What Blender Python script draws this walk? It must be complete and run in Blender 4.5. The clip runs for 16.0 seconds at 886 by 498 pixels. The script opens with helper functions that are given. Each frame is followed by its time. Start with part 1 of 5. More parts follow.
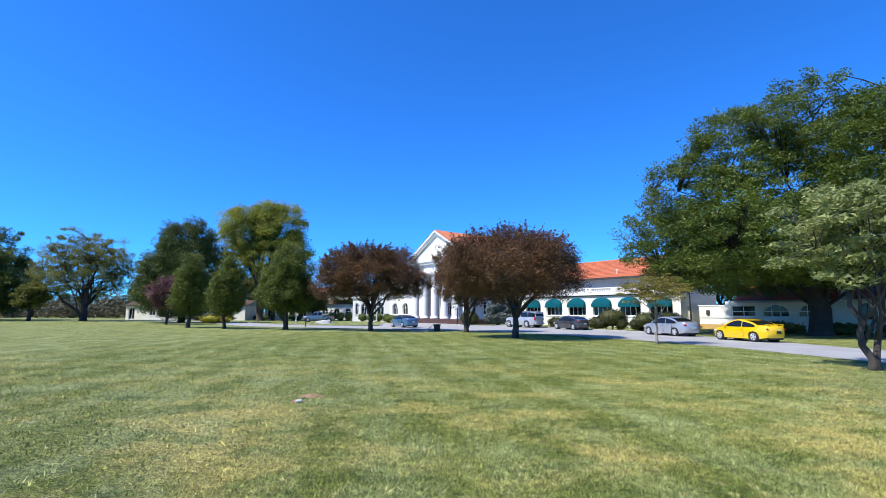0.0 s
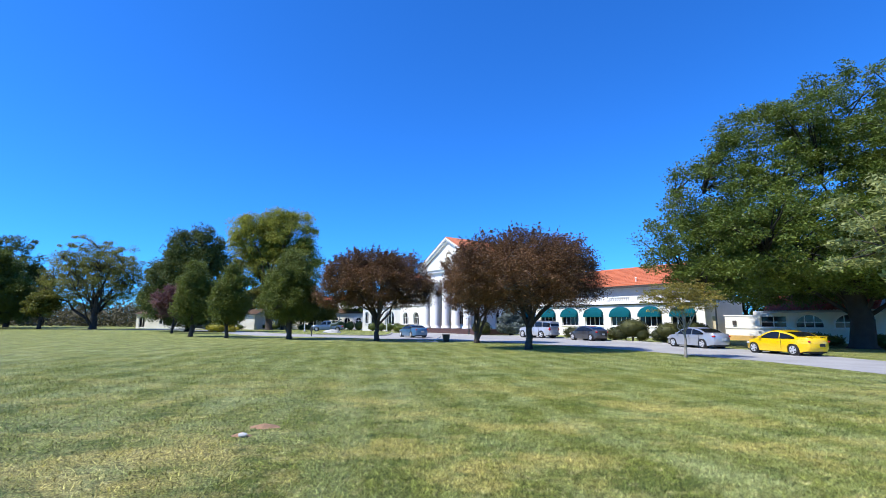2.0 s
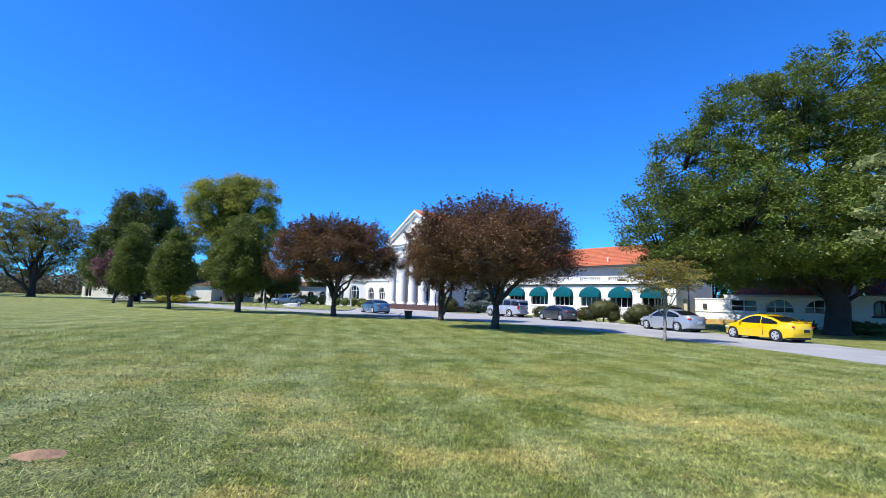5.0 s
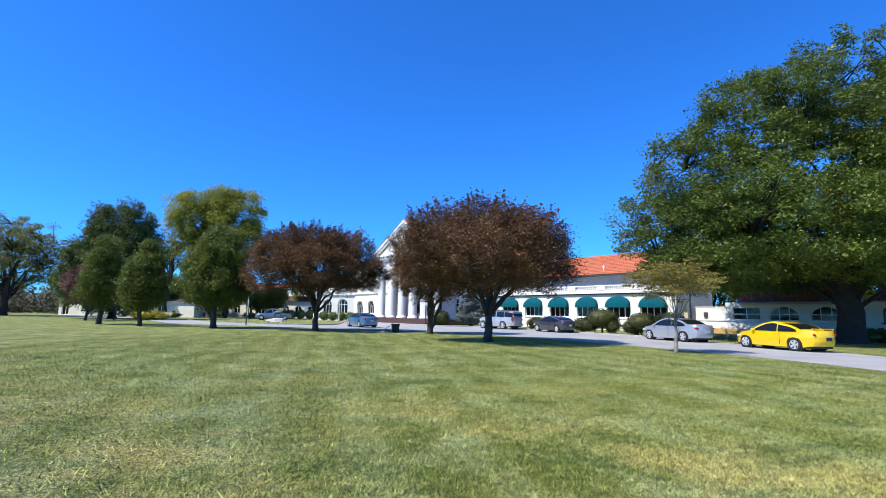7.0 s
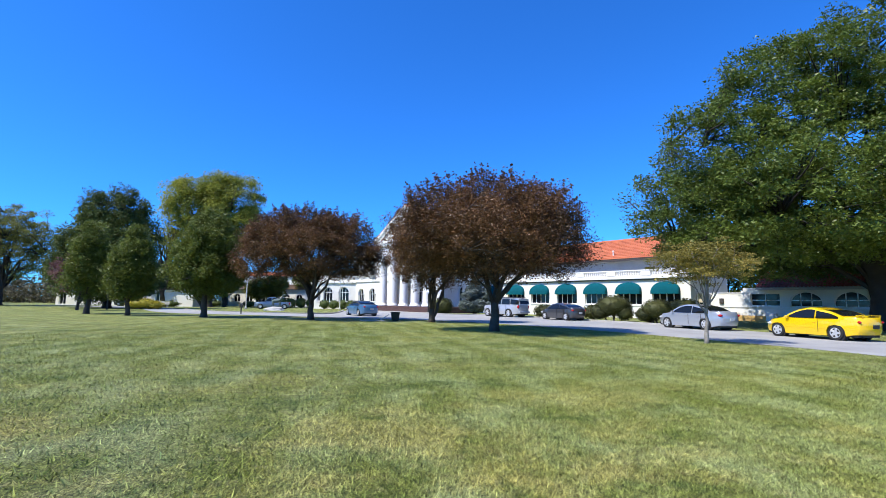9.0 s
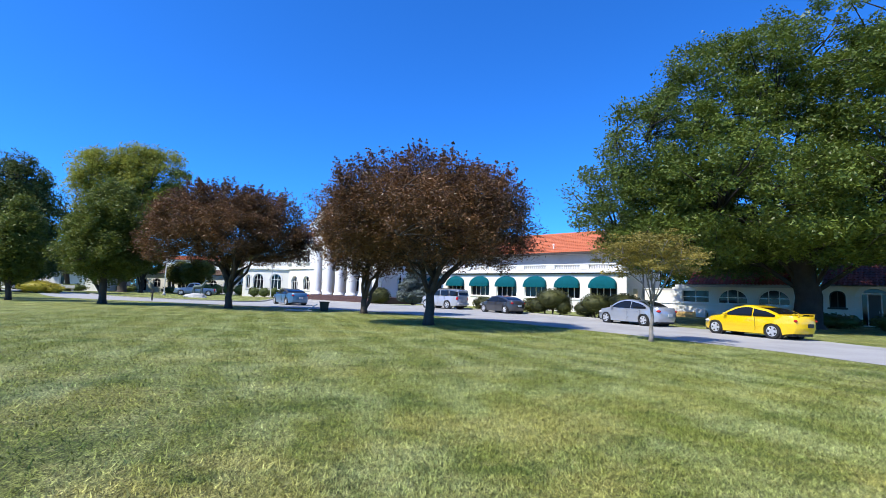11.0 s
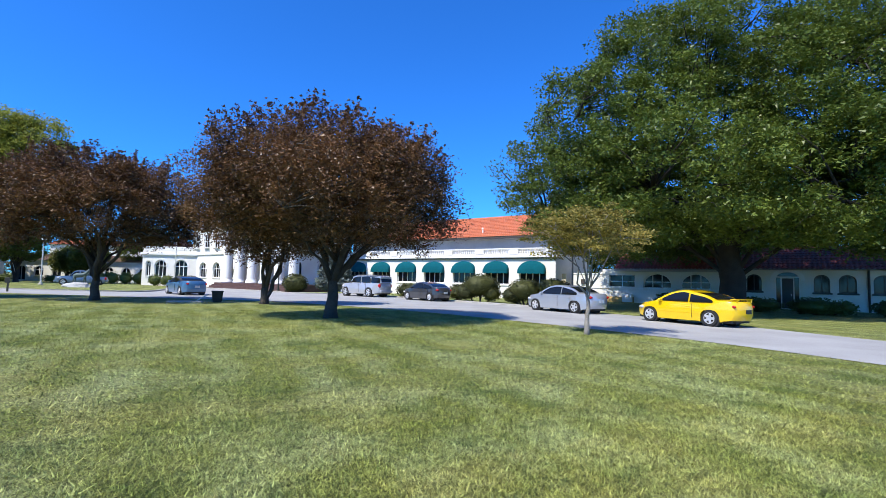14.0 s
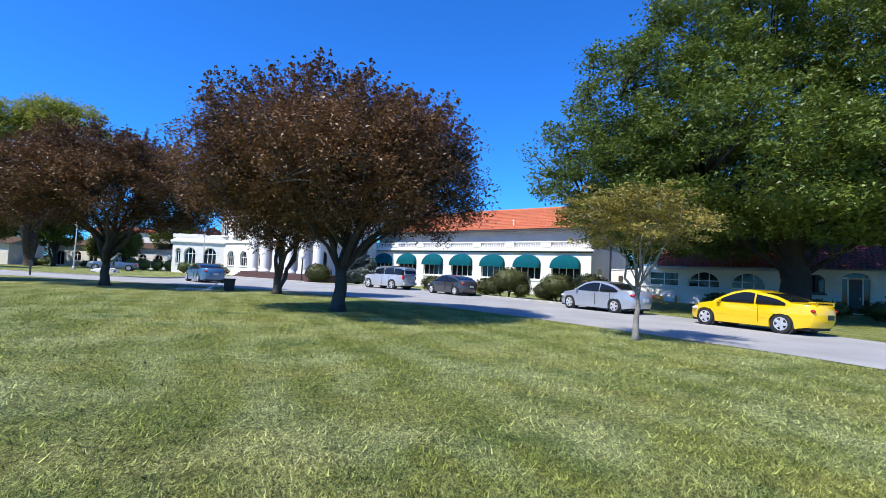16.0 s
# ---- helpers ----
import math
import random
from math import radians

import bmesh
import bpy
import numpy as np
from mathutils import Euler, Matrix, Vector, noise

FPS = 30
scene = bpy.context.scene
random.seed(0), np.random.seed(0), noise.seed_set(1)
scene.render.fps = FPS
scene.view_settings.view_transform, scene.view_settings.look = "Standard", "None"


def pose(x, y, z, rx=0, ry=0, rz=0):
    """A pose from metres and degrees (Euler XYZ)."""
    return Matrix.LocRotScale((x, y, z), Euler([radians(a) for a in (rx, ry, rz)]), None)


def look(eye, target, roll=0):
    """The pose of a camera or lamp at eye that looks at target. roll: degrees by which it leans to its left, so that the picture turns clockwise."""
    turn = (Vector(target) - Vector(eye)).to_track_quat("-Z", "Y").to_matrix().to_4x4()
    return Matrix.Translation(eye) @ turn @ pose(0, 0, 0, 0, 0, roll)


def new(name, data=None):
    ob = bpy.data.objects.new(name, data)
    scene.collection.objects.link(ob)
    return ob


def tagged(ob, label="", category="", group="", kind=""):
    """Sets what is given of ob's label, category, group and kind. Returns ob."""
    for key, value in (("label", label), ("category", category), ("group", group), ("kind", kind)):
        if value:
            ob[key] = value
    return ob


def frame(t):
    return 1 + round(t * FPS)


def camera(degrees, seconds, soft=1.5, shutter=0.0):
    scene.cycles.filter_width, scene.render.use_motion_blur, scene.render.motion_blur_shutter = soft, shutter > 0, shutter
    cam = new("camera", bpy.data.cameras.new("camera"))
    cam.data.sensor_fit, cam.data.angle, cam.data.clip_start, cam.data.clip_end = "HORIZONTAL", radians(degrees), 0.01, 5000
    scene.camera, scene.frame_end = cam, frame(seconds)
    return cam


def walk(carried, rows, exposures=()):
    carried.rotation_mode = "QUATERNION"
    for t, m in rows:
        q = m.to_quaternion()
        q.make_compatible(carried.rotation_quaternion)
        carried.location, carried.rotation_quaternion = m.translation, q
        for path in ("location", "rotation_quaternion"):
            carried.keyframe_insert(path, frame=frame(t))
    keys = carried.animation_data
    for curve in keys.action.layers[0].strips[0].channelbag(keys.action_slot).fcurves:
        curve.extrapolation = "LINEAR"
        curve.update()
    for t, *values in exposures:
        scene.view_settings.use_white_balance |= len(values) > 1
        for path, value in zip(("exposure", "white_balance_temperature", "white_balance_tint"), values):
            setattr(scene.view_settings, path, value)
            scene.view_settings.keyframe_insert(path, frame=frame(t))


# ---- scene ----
cam = camera(85.5, 16.0, soft=0.7)
PATH = [
    (0, (0.043, 0.182, 1.652), (0.051, 2.164, 1.916), 0.2),
    (0.5, (0.094, 0.712, 1.642), (0.064, 2.695, 1.896), -0.0),
    (1, (0.241, 1.243, 1.64), (0.277, 3.225, 1.9), 1.0),
    (1.5, (0.316, 1.731, 1.603), (0.287, 3.712, 1.876), 0.2),
    (2, (0.439, 2.272, 1.631), (0.389, 4.248, 1.934), 0.4),
    (2.5, (0.553, 2.723, 1.641), (0.436, 4.697, 1.935), 0.8),
    (3, (0.65, 3.22, 1.603), (0.446, 5.19, 1.877), 0.9),
    (3.5, (0.765, 3.693, 1.583), (0.702, 5.677, 1.829), 2.3),
    (3.7, (0.815, 3.898, 1.597), (0.802, 5.884, 1.832), 2.3),
    (5.8, (1.142, 6.122, 1.453), (1.27, 8.107, 1.665), 1.8),
    (6, (1.19, 6.34, 1.433), (1.346, 8.322, 1.65), 1.9),
    (6.5, (1.317, 6.871, 1.474), (1.441, 8.853, 1.71), 1.1),
    (7, (1.378, 7.489, 1.41), (1.475, 9.468, 1.679), 1.0),
    (7.5, (1.454, 8.002, 1.364), (1.545, 9.984, 1.616), 0.8),
    (8, (1.5, 8.578, 1.349), (1.546, 10.566, 1.567), 0.4),
    (8.2, (1.514, 8.794, 1.368), (1.56, 10.781, 1.589), 0.2),
    (10.3, (1.869, 11.017, 1.355), (2.052, 12.998, 1.559), 2.1),
    (10.5, (1.941, 11.191, 1.373), (2.144, 13.171, 1.566), 1.9),
    (11, (2.159, 11.719, 1.374), (2.479, 13.684, 1.561), 1.9),
    (11.5, (2.398, 12.217, 1.359), (2.883, 14.151, 1.519), 2.3),
    (12, (2.583, 12.732, 1.378), (3.114, 14.656, 1.505), 1.9),
    (12.5, (2.765, 13.214, 1.421), (3.283, 15.141, 1.561), 1.5),
    (13, (3.083, 13.711, 1.407), (3.616, 15.632, 1.566), 1.6),
    (13.5, (3.344, 14.171, 1.367), (3.86, 16.099, 1.504), 1.4),
    (14, (3.675, 14.676, 1.404), (4.267, 16.581, 1.543), 1.4),
    (14.5, (3.956, 15.179, 1.402), (4.533, 17.092, 1.481), 0.7),
    (15, (4.143, 15.756, 1.368), (4.653, 17.688, 1.438), 1.4),
    (15.5, (4.393, 16.197, 1.345), (4.919, 18.124, 1.433), 1.9),
    (16, (4.6, 16.698, 1.33), (5.069, 18.639, 1.44), 2.7),
]
walk(cam, [(t, look(eye, target, roll)) for t, eye, target, roll in PATH])

# ---- light ----
SUN_AZ = Vector((-0.88, -0.47, 0)).normalized()      # the way towards the sun, seen from above
SUN_EL = radians(53)
world = bpy.data.worlds.new("world")
scene.world = world
world.use_nodes = True
wn, wl = world.node_tree.nodes, world.node_tree.links
bg = wn["Background"]
sky = wn.new("ShaderNodeTexSky")
sky.sky_type, sky.sun_disc = "NISHITA", False
sky.sun_elevation = SUN_EL
sky.sun_rotation = math.atan2(SUN_AZ.x, SUN_AZ.y)
sky.altitude, sky.air_density, sky.dust_density, sky.ozone_density = 300, 1.0, 0.15, 4.0
tint = wn.new("ShaderNodeMix")
tint.data_type, tint.blend_type = "RGBA", "MULTIPLY"
tint.inputs[0].default_value = 1.0
tint.inputs[7].default_value = (0.205, 0.80, 1.66, 1)
wl.new(sky.outputs[0], tint.inputs[6])
wl.new(tint.outputs[2], bg.inputs[0])
bg.inputs[1].default_value = 0.117
sun_data = bpy.data.lights.new("sun", "SUN")
sun_data.energy, sun_data.angle, sun_data.color = 5.0, radians(0.55), (1.0, 0.955, 0.88)
sun = new("sun", sun_data)
sun_dir = SUN_AZ * math.cos(SUN_EL) + Vector((0, 0, math.sin(SUN_EL)))
sun.matrix_world = look(sun_dir * 60, (0, 0, 0))
scene.view_settings.exposure = 0.42

# ---- materials ----
rnd = random.Random(7)


def material(name, base, rough=0.8, var=0.2, scale=3.0, fine=40.0, bump=0.2, metal=0.0, second=None, coat=0.0, per_object=0.0, spec=0.5):
    """A procedural surface: base colour with two scales of variation, bump and roughness change."""
    m = bpy.data.materials.new(name)
    m.use_nodes = True
    nt = m.node_tree
    b = nt.nodes["Principled BSDF"]
    tc = nt.nodes.new("ShaderNodeTexCoord")
    n1 = nt.nodes.new("ShaderNodeTexNoise")
    n1.inputs["Scale"].default_value, n1.inputs["Detail"].default_value = scale, 6
    n2 = nt.nodes.new("ShaderNodeTexNoise")
    n2.inputs["Scale"].default_value, n2.inputs["Detail"].default_value = fine, 4
    nt.links.new(tc.outputs["Object"], n1.inputs["Vector"])
    nt.links.new(tc.outputs["Object"], n2.inputs["Vector"])
    mix = nt.nodes.new("ShaderNodeMix")
    mix.data_type = "RGBA"
    second = second or tuple(c * (1 - var) for c in base)
    mix.inputs[6].default_value, mix.inputs[7].default_value = (*base, 1), (*second, 1)
    ramp = nt.nodes.new("ShaderNodeMapRange")
    ramp.inputs[1].default_value, ramp.inputs[2].default_value = 0.35, 0.7
    nt.links.new(n1.outputs[0], ramp.inputs[0])
    nt.links.new(ramp.outputs[0], mix.inputs[0])
    hsv = nt.nodes.new("ShaderNodeHueSaturation")
    val = nt.nodes.new("ShaderNodeMapRange")
    val.inputs[1].default_value, val.inputs[2].default_value = 0.3, 0.7
    val.inputs[3].default_value, val.inputs[4].default_value = 1 - var * 0.6, 1 + var * 0.4
    nt.links.new(n2.outputs[0], val.inputs[0])
    last = val.outputs[0]
    if per_object:
        oi = nt.nodes.new("ShaderNodeObjectInfo")
        pr = nt.nodes.new("ShaderNodeMapRange")
        pr.inputs[3].default_value, pr.inputs[4].default_value = 1 - per_object, 1 + per_object
        mul = nt.nodes.new("ShaderNodeMath")
        mul.operation = "MULTIPLY"
        nt.links.new(oi.outputs["Random"], pr.inputs[0])
        nt.links.new(pr.outputs[0], mul.inputs[0])
        nt.links.new(last, mul.inputs[1])
        last = mul.outputs[0]
    nt.links.new(last, hsv.inputs["Value"])
    nt.links.new(mix.outputs[2], hsv.inputs["Color"])
    nt.links.new(hsv.outputs[0], b.inputs["Base Color"])
    b.inputs["Roughness"].default_value, b.inputs["Metallic"].default_value = rough, metal
    b.inputs["Coat Weight"].default_value = coat
    b.inputs["Specular IOR Level"].default_value = spec
    if bump:
        bp = nt.nodes.new("ShaderNodeBump")
        bp.inputs["Strength"].default_value, bp.inputs["Distance"].default_value = bump, 0.02
        nt.links.new(n2.outputs[0], bp.inputs["Height"])
        nt.links.new(bp.outputs[0], b.inputs["Normal"])
    return m


def leaf_material(name, dark, light, rough=0.5, through_light=0.35, patch=0.6):
    """Foliage: colour changes from leaf to leaf and from clump to clump, and light passes through."""
    m = bpy.data.materials.new(name)
    m.use_nodes = True
    nt = m.node_tree
    b = nt.nodes["Principled BSDF"]
    geo = nt.nodes.new("ShaderNodeNewGeometry")
    tc = nt.nodes.new("ShaderNodeTexCoord")
    n1 = nt.nodes.new("ShaderNodeTexNoise")
    n1.inputs["Scale"].default_value = patch
    nt.links.new(tc.outputs["Object"], n1.inputs["Vector"])
    add = nt.nodes.new("ShaderNodeMath")
    add.operation = "MULTIPLY_ADD"
    add.inputs[1].default_value, add.inputs[2].default_value = 0.6, 0.0
    nt.links.new(geo.outputs["Random Per Island"], add.inputs[0])
    pat = nt.nodes.new("ShaderNodeMapRange")
    pat.inputs[1].default_value, pat.inputs[2].default_value, pat.inputs[4].default_value = 0.3, 0.7, 0.5
    nt.links.new(n1.outputs[0], pat.inputs[0])
    nt.links.new(pat.outputs[0], add.inputs[2])
    mix = nt.nodes.new("ShaderNodeMix")
    mix.data_type = "RGBA"
    mix.inputs[6].default_value, mix.inputs[7].default_value = (*dark, 1), (*light, 1)
    nt.links.new(add.outputs[0], mix.inputs[0])
    nt.links.new(mix.outputs[2], b.inputs["Base Color"])
    b.inputs["Roughness"].default_value = rough
    b.inputs["Specular IOR Level"].default_value = 0.3
    tr = nt.nodes.new("ShaderNodeBsdfTranslucent")
    nt.links.new(mix.outputs[2], tr.inputs[0])
    ms = nt.nodes.new("ShaderNodeMixShader")
    ms.inputs[0].default_value = through_light
    nt.links.new(b.outputs[0], ms.inputs[1])
    nt.links.new(tr.outputs[0], ms.inputs[2])
    nt.links.new(ms.outputs[0], nt.nodes["Material Output"].inputs[0])
    return m


def lawn_material(name, blades):
    """Mown spring grass: green, straw and blue-green patches with fine grain; blades take the same patches, vary one by
    one and are brightened against their own shading.
    """
    m = bpy.data.materials.new(name)
    m.use_nodes = True
    nt = m.node_tree
    b = nt.nodes["Principled BSDF"]
    tc = nt.nodes.new("ShaderNodeTexCoord")

    def tex(scale, detail=5, sx=1, sy=1, rough=0.6, turn=0.0):
        mp = nt.nodes.new("ShaderNodeMapping")
        mp.inputs["Scale"].default_value = (sx, sy, 0.0)
        mp.inputs["Rotation"].default_value = (0, 0, radians(turn))
        n = nt.nodes.new("ShaderNodeTexNoise")
        n.inputs["Scale"].default_value, n.inputs["Detail"].default_value, n.inputs["Roughness"].default_value = scale, detail, rough
        nt.links.new(tc.outputs["Object"], mp.inputs[0])
        nt.links.new(mp.outputs[0], n.inputs["Vector"])
        return n.outputs[0]

    def rng(x, a, z, lo=0.0, hi=1.0):
        r = nt.nodes.new("ShaderNodeMapRange")
        for i, v in enumerate((a, z, lo, hi)):
            r.inputs[i + 1].default_value = v
        nt.links.new(x, r.inputs[0])
        return r.outputs[0]

    def mixc(f, a, c):
        x = nt.nodes.new("ShaderNodeMix")
        x.data_type = "RGBA"
        nt.links.new(f, x.inputs[0])
        for s, v in ((6, a), (7, c)):
            if isinstance(v, tuple):
                x.inputs[s].default_value = (*v, 1)
            else:
                nt.links.new(v, x.inputs[s])
        return x.outputs[2]

    def times(a, c):
        x = nt.nodes.new("ShaderNodeMath")
        x.operation = "MULTIPLY"
        nt.links.new(a, x.inputs[0])
        nt.links.new(c, x.inputs[1])
        return x.outputs[0]

    green = mixc(rng(tex(0.30), 0.35, 0.65), (0.160, 0.185, 0.034), (0.225, 0.245, 0.062))
    green = mixc(rng(tex(0.7, 5, 1.1, 0.9, 0.55, 20), 0.48, 0.66, 0, 0.8), green, (0.315, 0.345, 0.138))
    green = mixc(rng(tex(0.9, 6, 0.9, 1.2, 0.6, -12), 0.50, 0.66, 0, 0.75), green, (0.090, 0.130, 0.028))
    stripe = nt.nodes.new("ShaderNodeTexWave")
    turn = nt.nodes.new("ShaderNodeMapping")
    turn.inputs["Rotation"].default_value = (0, 0, radians(-11))
    nt.links.new(tc.outputs["Object"], turn.inputs[0])
    nt.links.new(turn.outputs[0], stripe.inputs["Vector"])
    for key, v in (("Scale", 0.25), ("Distortion", 5.0), ("Detail", 3), ("Detail Scale", 0.9)):
        stripe.inputs[key].default_value = v
    # pale mowing stripes: the sheen of the grass is put into the colour
    green = mixc(times(rng(stripe.outputs["Fac"], 0.45, 0.85, 0, 0.34), rng(tex(0.5, 3), 0.4, 0.6, 0.25, 1.0)), green, (0.345, 0.380, 0.155))
    green = mixc(rng(stripe.outputs["Fac"], 0.25, 0.0, 0, 0.2), green, (0.100, 0.140, 0.032))
    xyz = nt.nodes.new("ShaderNodeSeparateXYZ")
    nt.links.new(tc.outputs["Object"], xyz.inputs[0])
    dry = rng(xyz.outputs[1], 9.0, 19.0, 1.0, 0.25)
    straw = mixc(times(dry, rng(tex(0.38, 7, 0.9, 1.2, 0.68, 8), 0.49, 0.60, 0, 0.85)), green, (0.44, 0.370, 0.115))
    straw = mixc(times(dry, rng(tex(5, 6, 1, 1, 0.7), 0.54, 0.68, 0, 0.75)), straw, (0.48, 0.425, 0.18))
    straw = mixc(rng(tex(2.0, 6, 1, 1, 0.65, 40), 0.57, 0.72, 0, 0.75), straw, (0.065, 0.105, 0.026))
    hsv = nt.nodes.new("ShaderNodeHueSaturation")
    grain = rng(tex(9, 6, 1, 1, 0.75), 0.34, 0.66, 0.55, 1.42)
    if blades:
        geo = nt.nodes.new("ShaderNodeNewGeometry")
        # colour lifted above the ground's, making up for blades shading each other
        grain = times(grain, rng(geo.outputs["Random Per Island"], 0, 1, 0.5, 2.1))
    else:
        # near-black specks put the shade between blades into the ground's colour
        grain = times(times(grain, rng(tex(27, 3, 1.5, 0.8, 0.6, 15), 0.38, 0.62, 0.5, 1.5)), rng(tex(70, 4, 1, 1, 0.8), 0.34, 0.66, 0.03, 1.82))
    nt.links.new(grain, hsv.inputs["Value"])
    nt.links.new(straw, hsv.inputs["Color"])
    nt.links.new(hsv.outputs[0], b.inputs["Base Color"])
    b.inputs["Roughness"].default_value, b.inputs["Specular IOR Level"].default_value = 0.8, 0.2
    if blades:
        tr = nt.nodes.new("ShaderNodeBsdfTranslucent")
        nt.links.new(hsv.outputs[0], tr.inputs[0])
        ms = nt.nodes.new("ShaderNodeMixShader")
        ms.inputs[0].default_value = 0.12
        nt.links.new(b.outputs[0], ms.inputs[1])
        nt.links.new(tr.outputs[0], ms.inputs[2])
        nt.links.new(ms.outputs[0], nt.nodes["Material Output"].inputs[0])
    else:
        bp = nt.nodes.new("ShaderNodeBump")
        bp.inputs["Strength"].default_value, bp.inputs["Distance"].default_value = 1.0, 0.06
        nt.links.new(tex(22, 7, 1, 1, 0.75), bp.inputs["Height"])
        nt.links.new(bp.outputs[0], b.inputs["Normal"])
    return m


def glass_material(name, colour, rough=0.05):
    m = bpy.data.materials.new(name)
    m.use_nodes = True
    b = m.node_tree.nodes["Principled BSDF"]
    b.inputs["Base Color"].default_value = (*colour, 1)
    b.inputs["Roughness"].default_value = rough
    b.inputs["Specular IOR Level"].default_value = 0.35
    return m


LAWN = lawn_material("lawn_grass", False)
ASPHALT = material("worn_pale_asphalt", (0.36, 0.355, 0.34), 0.9, 0.22, 0.5, 60, 0.25, second=(0.28, 0.275, 0.265))
CONCRETE = material("weathered_concrete", (0.42, 0.40, 0.36), 0.9, 0.25, 1.5, 30, 0.3)
STUCCO = material("white_painted_stucco", (0.80, 0.78, 0.72), 0.85, 0.08, 0.5, 25, 0.15, second=(0.72, 0.69, 0.60))
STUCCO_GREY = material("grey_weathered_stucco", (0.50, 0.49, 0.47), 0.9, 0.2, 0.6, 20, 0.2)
TRIM = material("white_trim_paint", (0.82, 0.80, 0.76), 0.6, 0.06, 1.0, 30, 0.08)
CREAM = material("cream_stone", (0.58, 0.50, 0.34), 0.85, 0.2, 1.0, 20, 0.2)
OCHRE = material("rust_stained_base_paint", (0.62, 0.40, 0.14), 0.9, 0.3, 2.0, 20, 0.2)
CLAY = material("orange_clay_roof_tile", (0.50, 0.165, 0.075), 0.85, 0.3, 0.9, 12, 0.5, second=(0.40, 0.12, 0.055), per_object=0.2)
CLAY_OLD = material("dark_red_clay_roof_tile", (0.34, 0.075, 0.05), 0.85, 0.4, 1.2, 12, 0.5, per_object=0.35)
TEAL = material("teal_awning_canvas", (0.001, 0.090, 0.115), 0.9, 0.15, 2.0, 60, 0.1, spec=0.15)
ROOF_BROWN = material("brown_weathered_roof", (0.20, 0.13, 0.09), 0.9, 0.4, 1.0, 12, 0.5)
# gutters and pipes, and the painted shadow line under the wing's cornice
DARK_LINE = material("dark_metal_and_shadow_strip", (0.06, 0.05, 0.045), 0.6, 0.2, 3, 30, 0.1)
BRICK = material("dull_red_brick", (0.115, 0.062, 0.056), 0.9, 0.3, 3, 30, 0.3, per_object=0.15)
PANE = glass_material("dark_window_glass", (0.012, 0.014, 0.016), 0.06)
DOOR_DARK = material("dark_door_paint", (0.03, 0.03, 0.028), 0.4, 0.2, 3, 30, 0.1)
BARK = material("grey_brown_bark", (0.075, 0.060, 0.047), 0.95, 0.45, 2.5, 22, 1.0)
BARK_PALE = material("pale_smooth_bark", (0.30, 0.27, 0.23), 0.9, 0.4, 4.0, 30, 0.6)
BARK_DARK = material("dark_bark", (0.05, 0.042, 0.036), 0.95, 0.4, 2.0, 20, 1.0)
LEAF_BIG = leaf_material("broad_green_leaves", (0.044, 0.072, 0.010), (0.165, 0.215, 0.036), 0.42, 0.28, 0.25)
# wide tone spread: the glints on bronze leaves are put into the colour
LEAF_RED = leaf_material("bronze_red_crabapple_leaves", (0.018, 0.015, 0.009), (0.235, 0.120, 0.050), 0.42, 0.22, 0.35)
LEAF_SAP = leaf_material("yellow_green_sapling_leaves", (0.045, 0.070, 0.012), (0.44, 0.34, 0.08), 0.5, 0.4, 0.8)
LEAF_PALE = leaf_material("pale_dogwood_leaves", (0.07, 0.105, 0.018), (0.42, 0.45, 0.17), 0.5, 0.4, 0.6)
LEAF_EVER = leaf_material("dark_evergreen_pear_leaves", (0.048, 0.074, 0.011), (0.190, 0.220, 0.040), 0.5, 0.3, 0.4)
LEAF_CONE = leaf_material("deep_green_conifer_sprays", (0.034, 0.054, 0.012), (0.130, 0.160, 0.038), 0.6, 0.2, 0.3)
LEAF_FRESH = leaf_material("fresh_yellow_green_leaves", (0.14, 0.17, 0.025), (0.37, 0.38, 0.07), 0.5, 0.45, 0.2)
LEAF_OAK = leaf_material("sparse_olive_spring_leaves", (0.09, 0.11, 0.02), (0.26, 0.25, 0.06), 0.5, 0.4, 0.2)
LEAF_MAUVE = leaf_material("mauve_spring_blossom", (0.075, 0.035, 0.035), (0.20, 0.10, 0.095), 0.5, 0.35, 0.5)
LEAF_SPRUCE = leaf_material("blue_grey_spruce_needles", (0.07, 0.095, 0.08), (0.24, 0.28, 0.25), 0.6, 0.15, 0.8)
LEAF_YEW = leaf_material("clipped_yew_needles", (0.022, 0.028, 0.008), (0.100, 0.104, 0.028), 0.6, 0.12, 1.2)
LEAF_GOLD = leaf_material("yellow_forsythia_leaves", (0.25, 0.22, 0.02), (0.52, 0.45, 0.06), 0.5, 0.35, 0.8)
LEAF_FAR = leaf_material("far_wood_foliage", (0.05, 0.055, 0.025), (0.13, 0.11, 0.06), 0.6, 0.2, 0.08)
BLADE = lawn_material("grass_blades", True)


# ---- small builders ----
def link_mesh(name, bm, mat, smooth=False):
    me = bpy.data.meshes.new(name)
    bmesh.ops.recalc_face_normals(bm, faces=bm.faces[:])
    bm.to_mesh(me)
    bm.free()
    me.materials.append(mat)
    if smooth:
        me.polygons.foreach_set("use_smooth", [True] * len(me.polygons))
        if smooth is not True:
            me.set_sharp_from_angle(angle=radians(smooth))
    return me


def part(name, bm, mat, parent=None, label="", smooth=False, m=None):
    ob = new(name, link_mesh(name, bm, mat, smooth))
    if parent is not None:
        ob.parent = parent
    if m is not None:
        ob.matrix_basis = m
    if label:
        ob["label"] = label
    return ob


def shared(name, me, parent, m):
    ob = new(name, me)
    ob.parent = parent
    ob.matrix_basis = m
    return ob


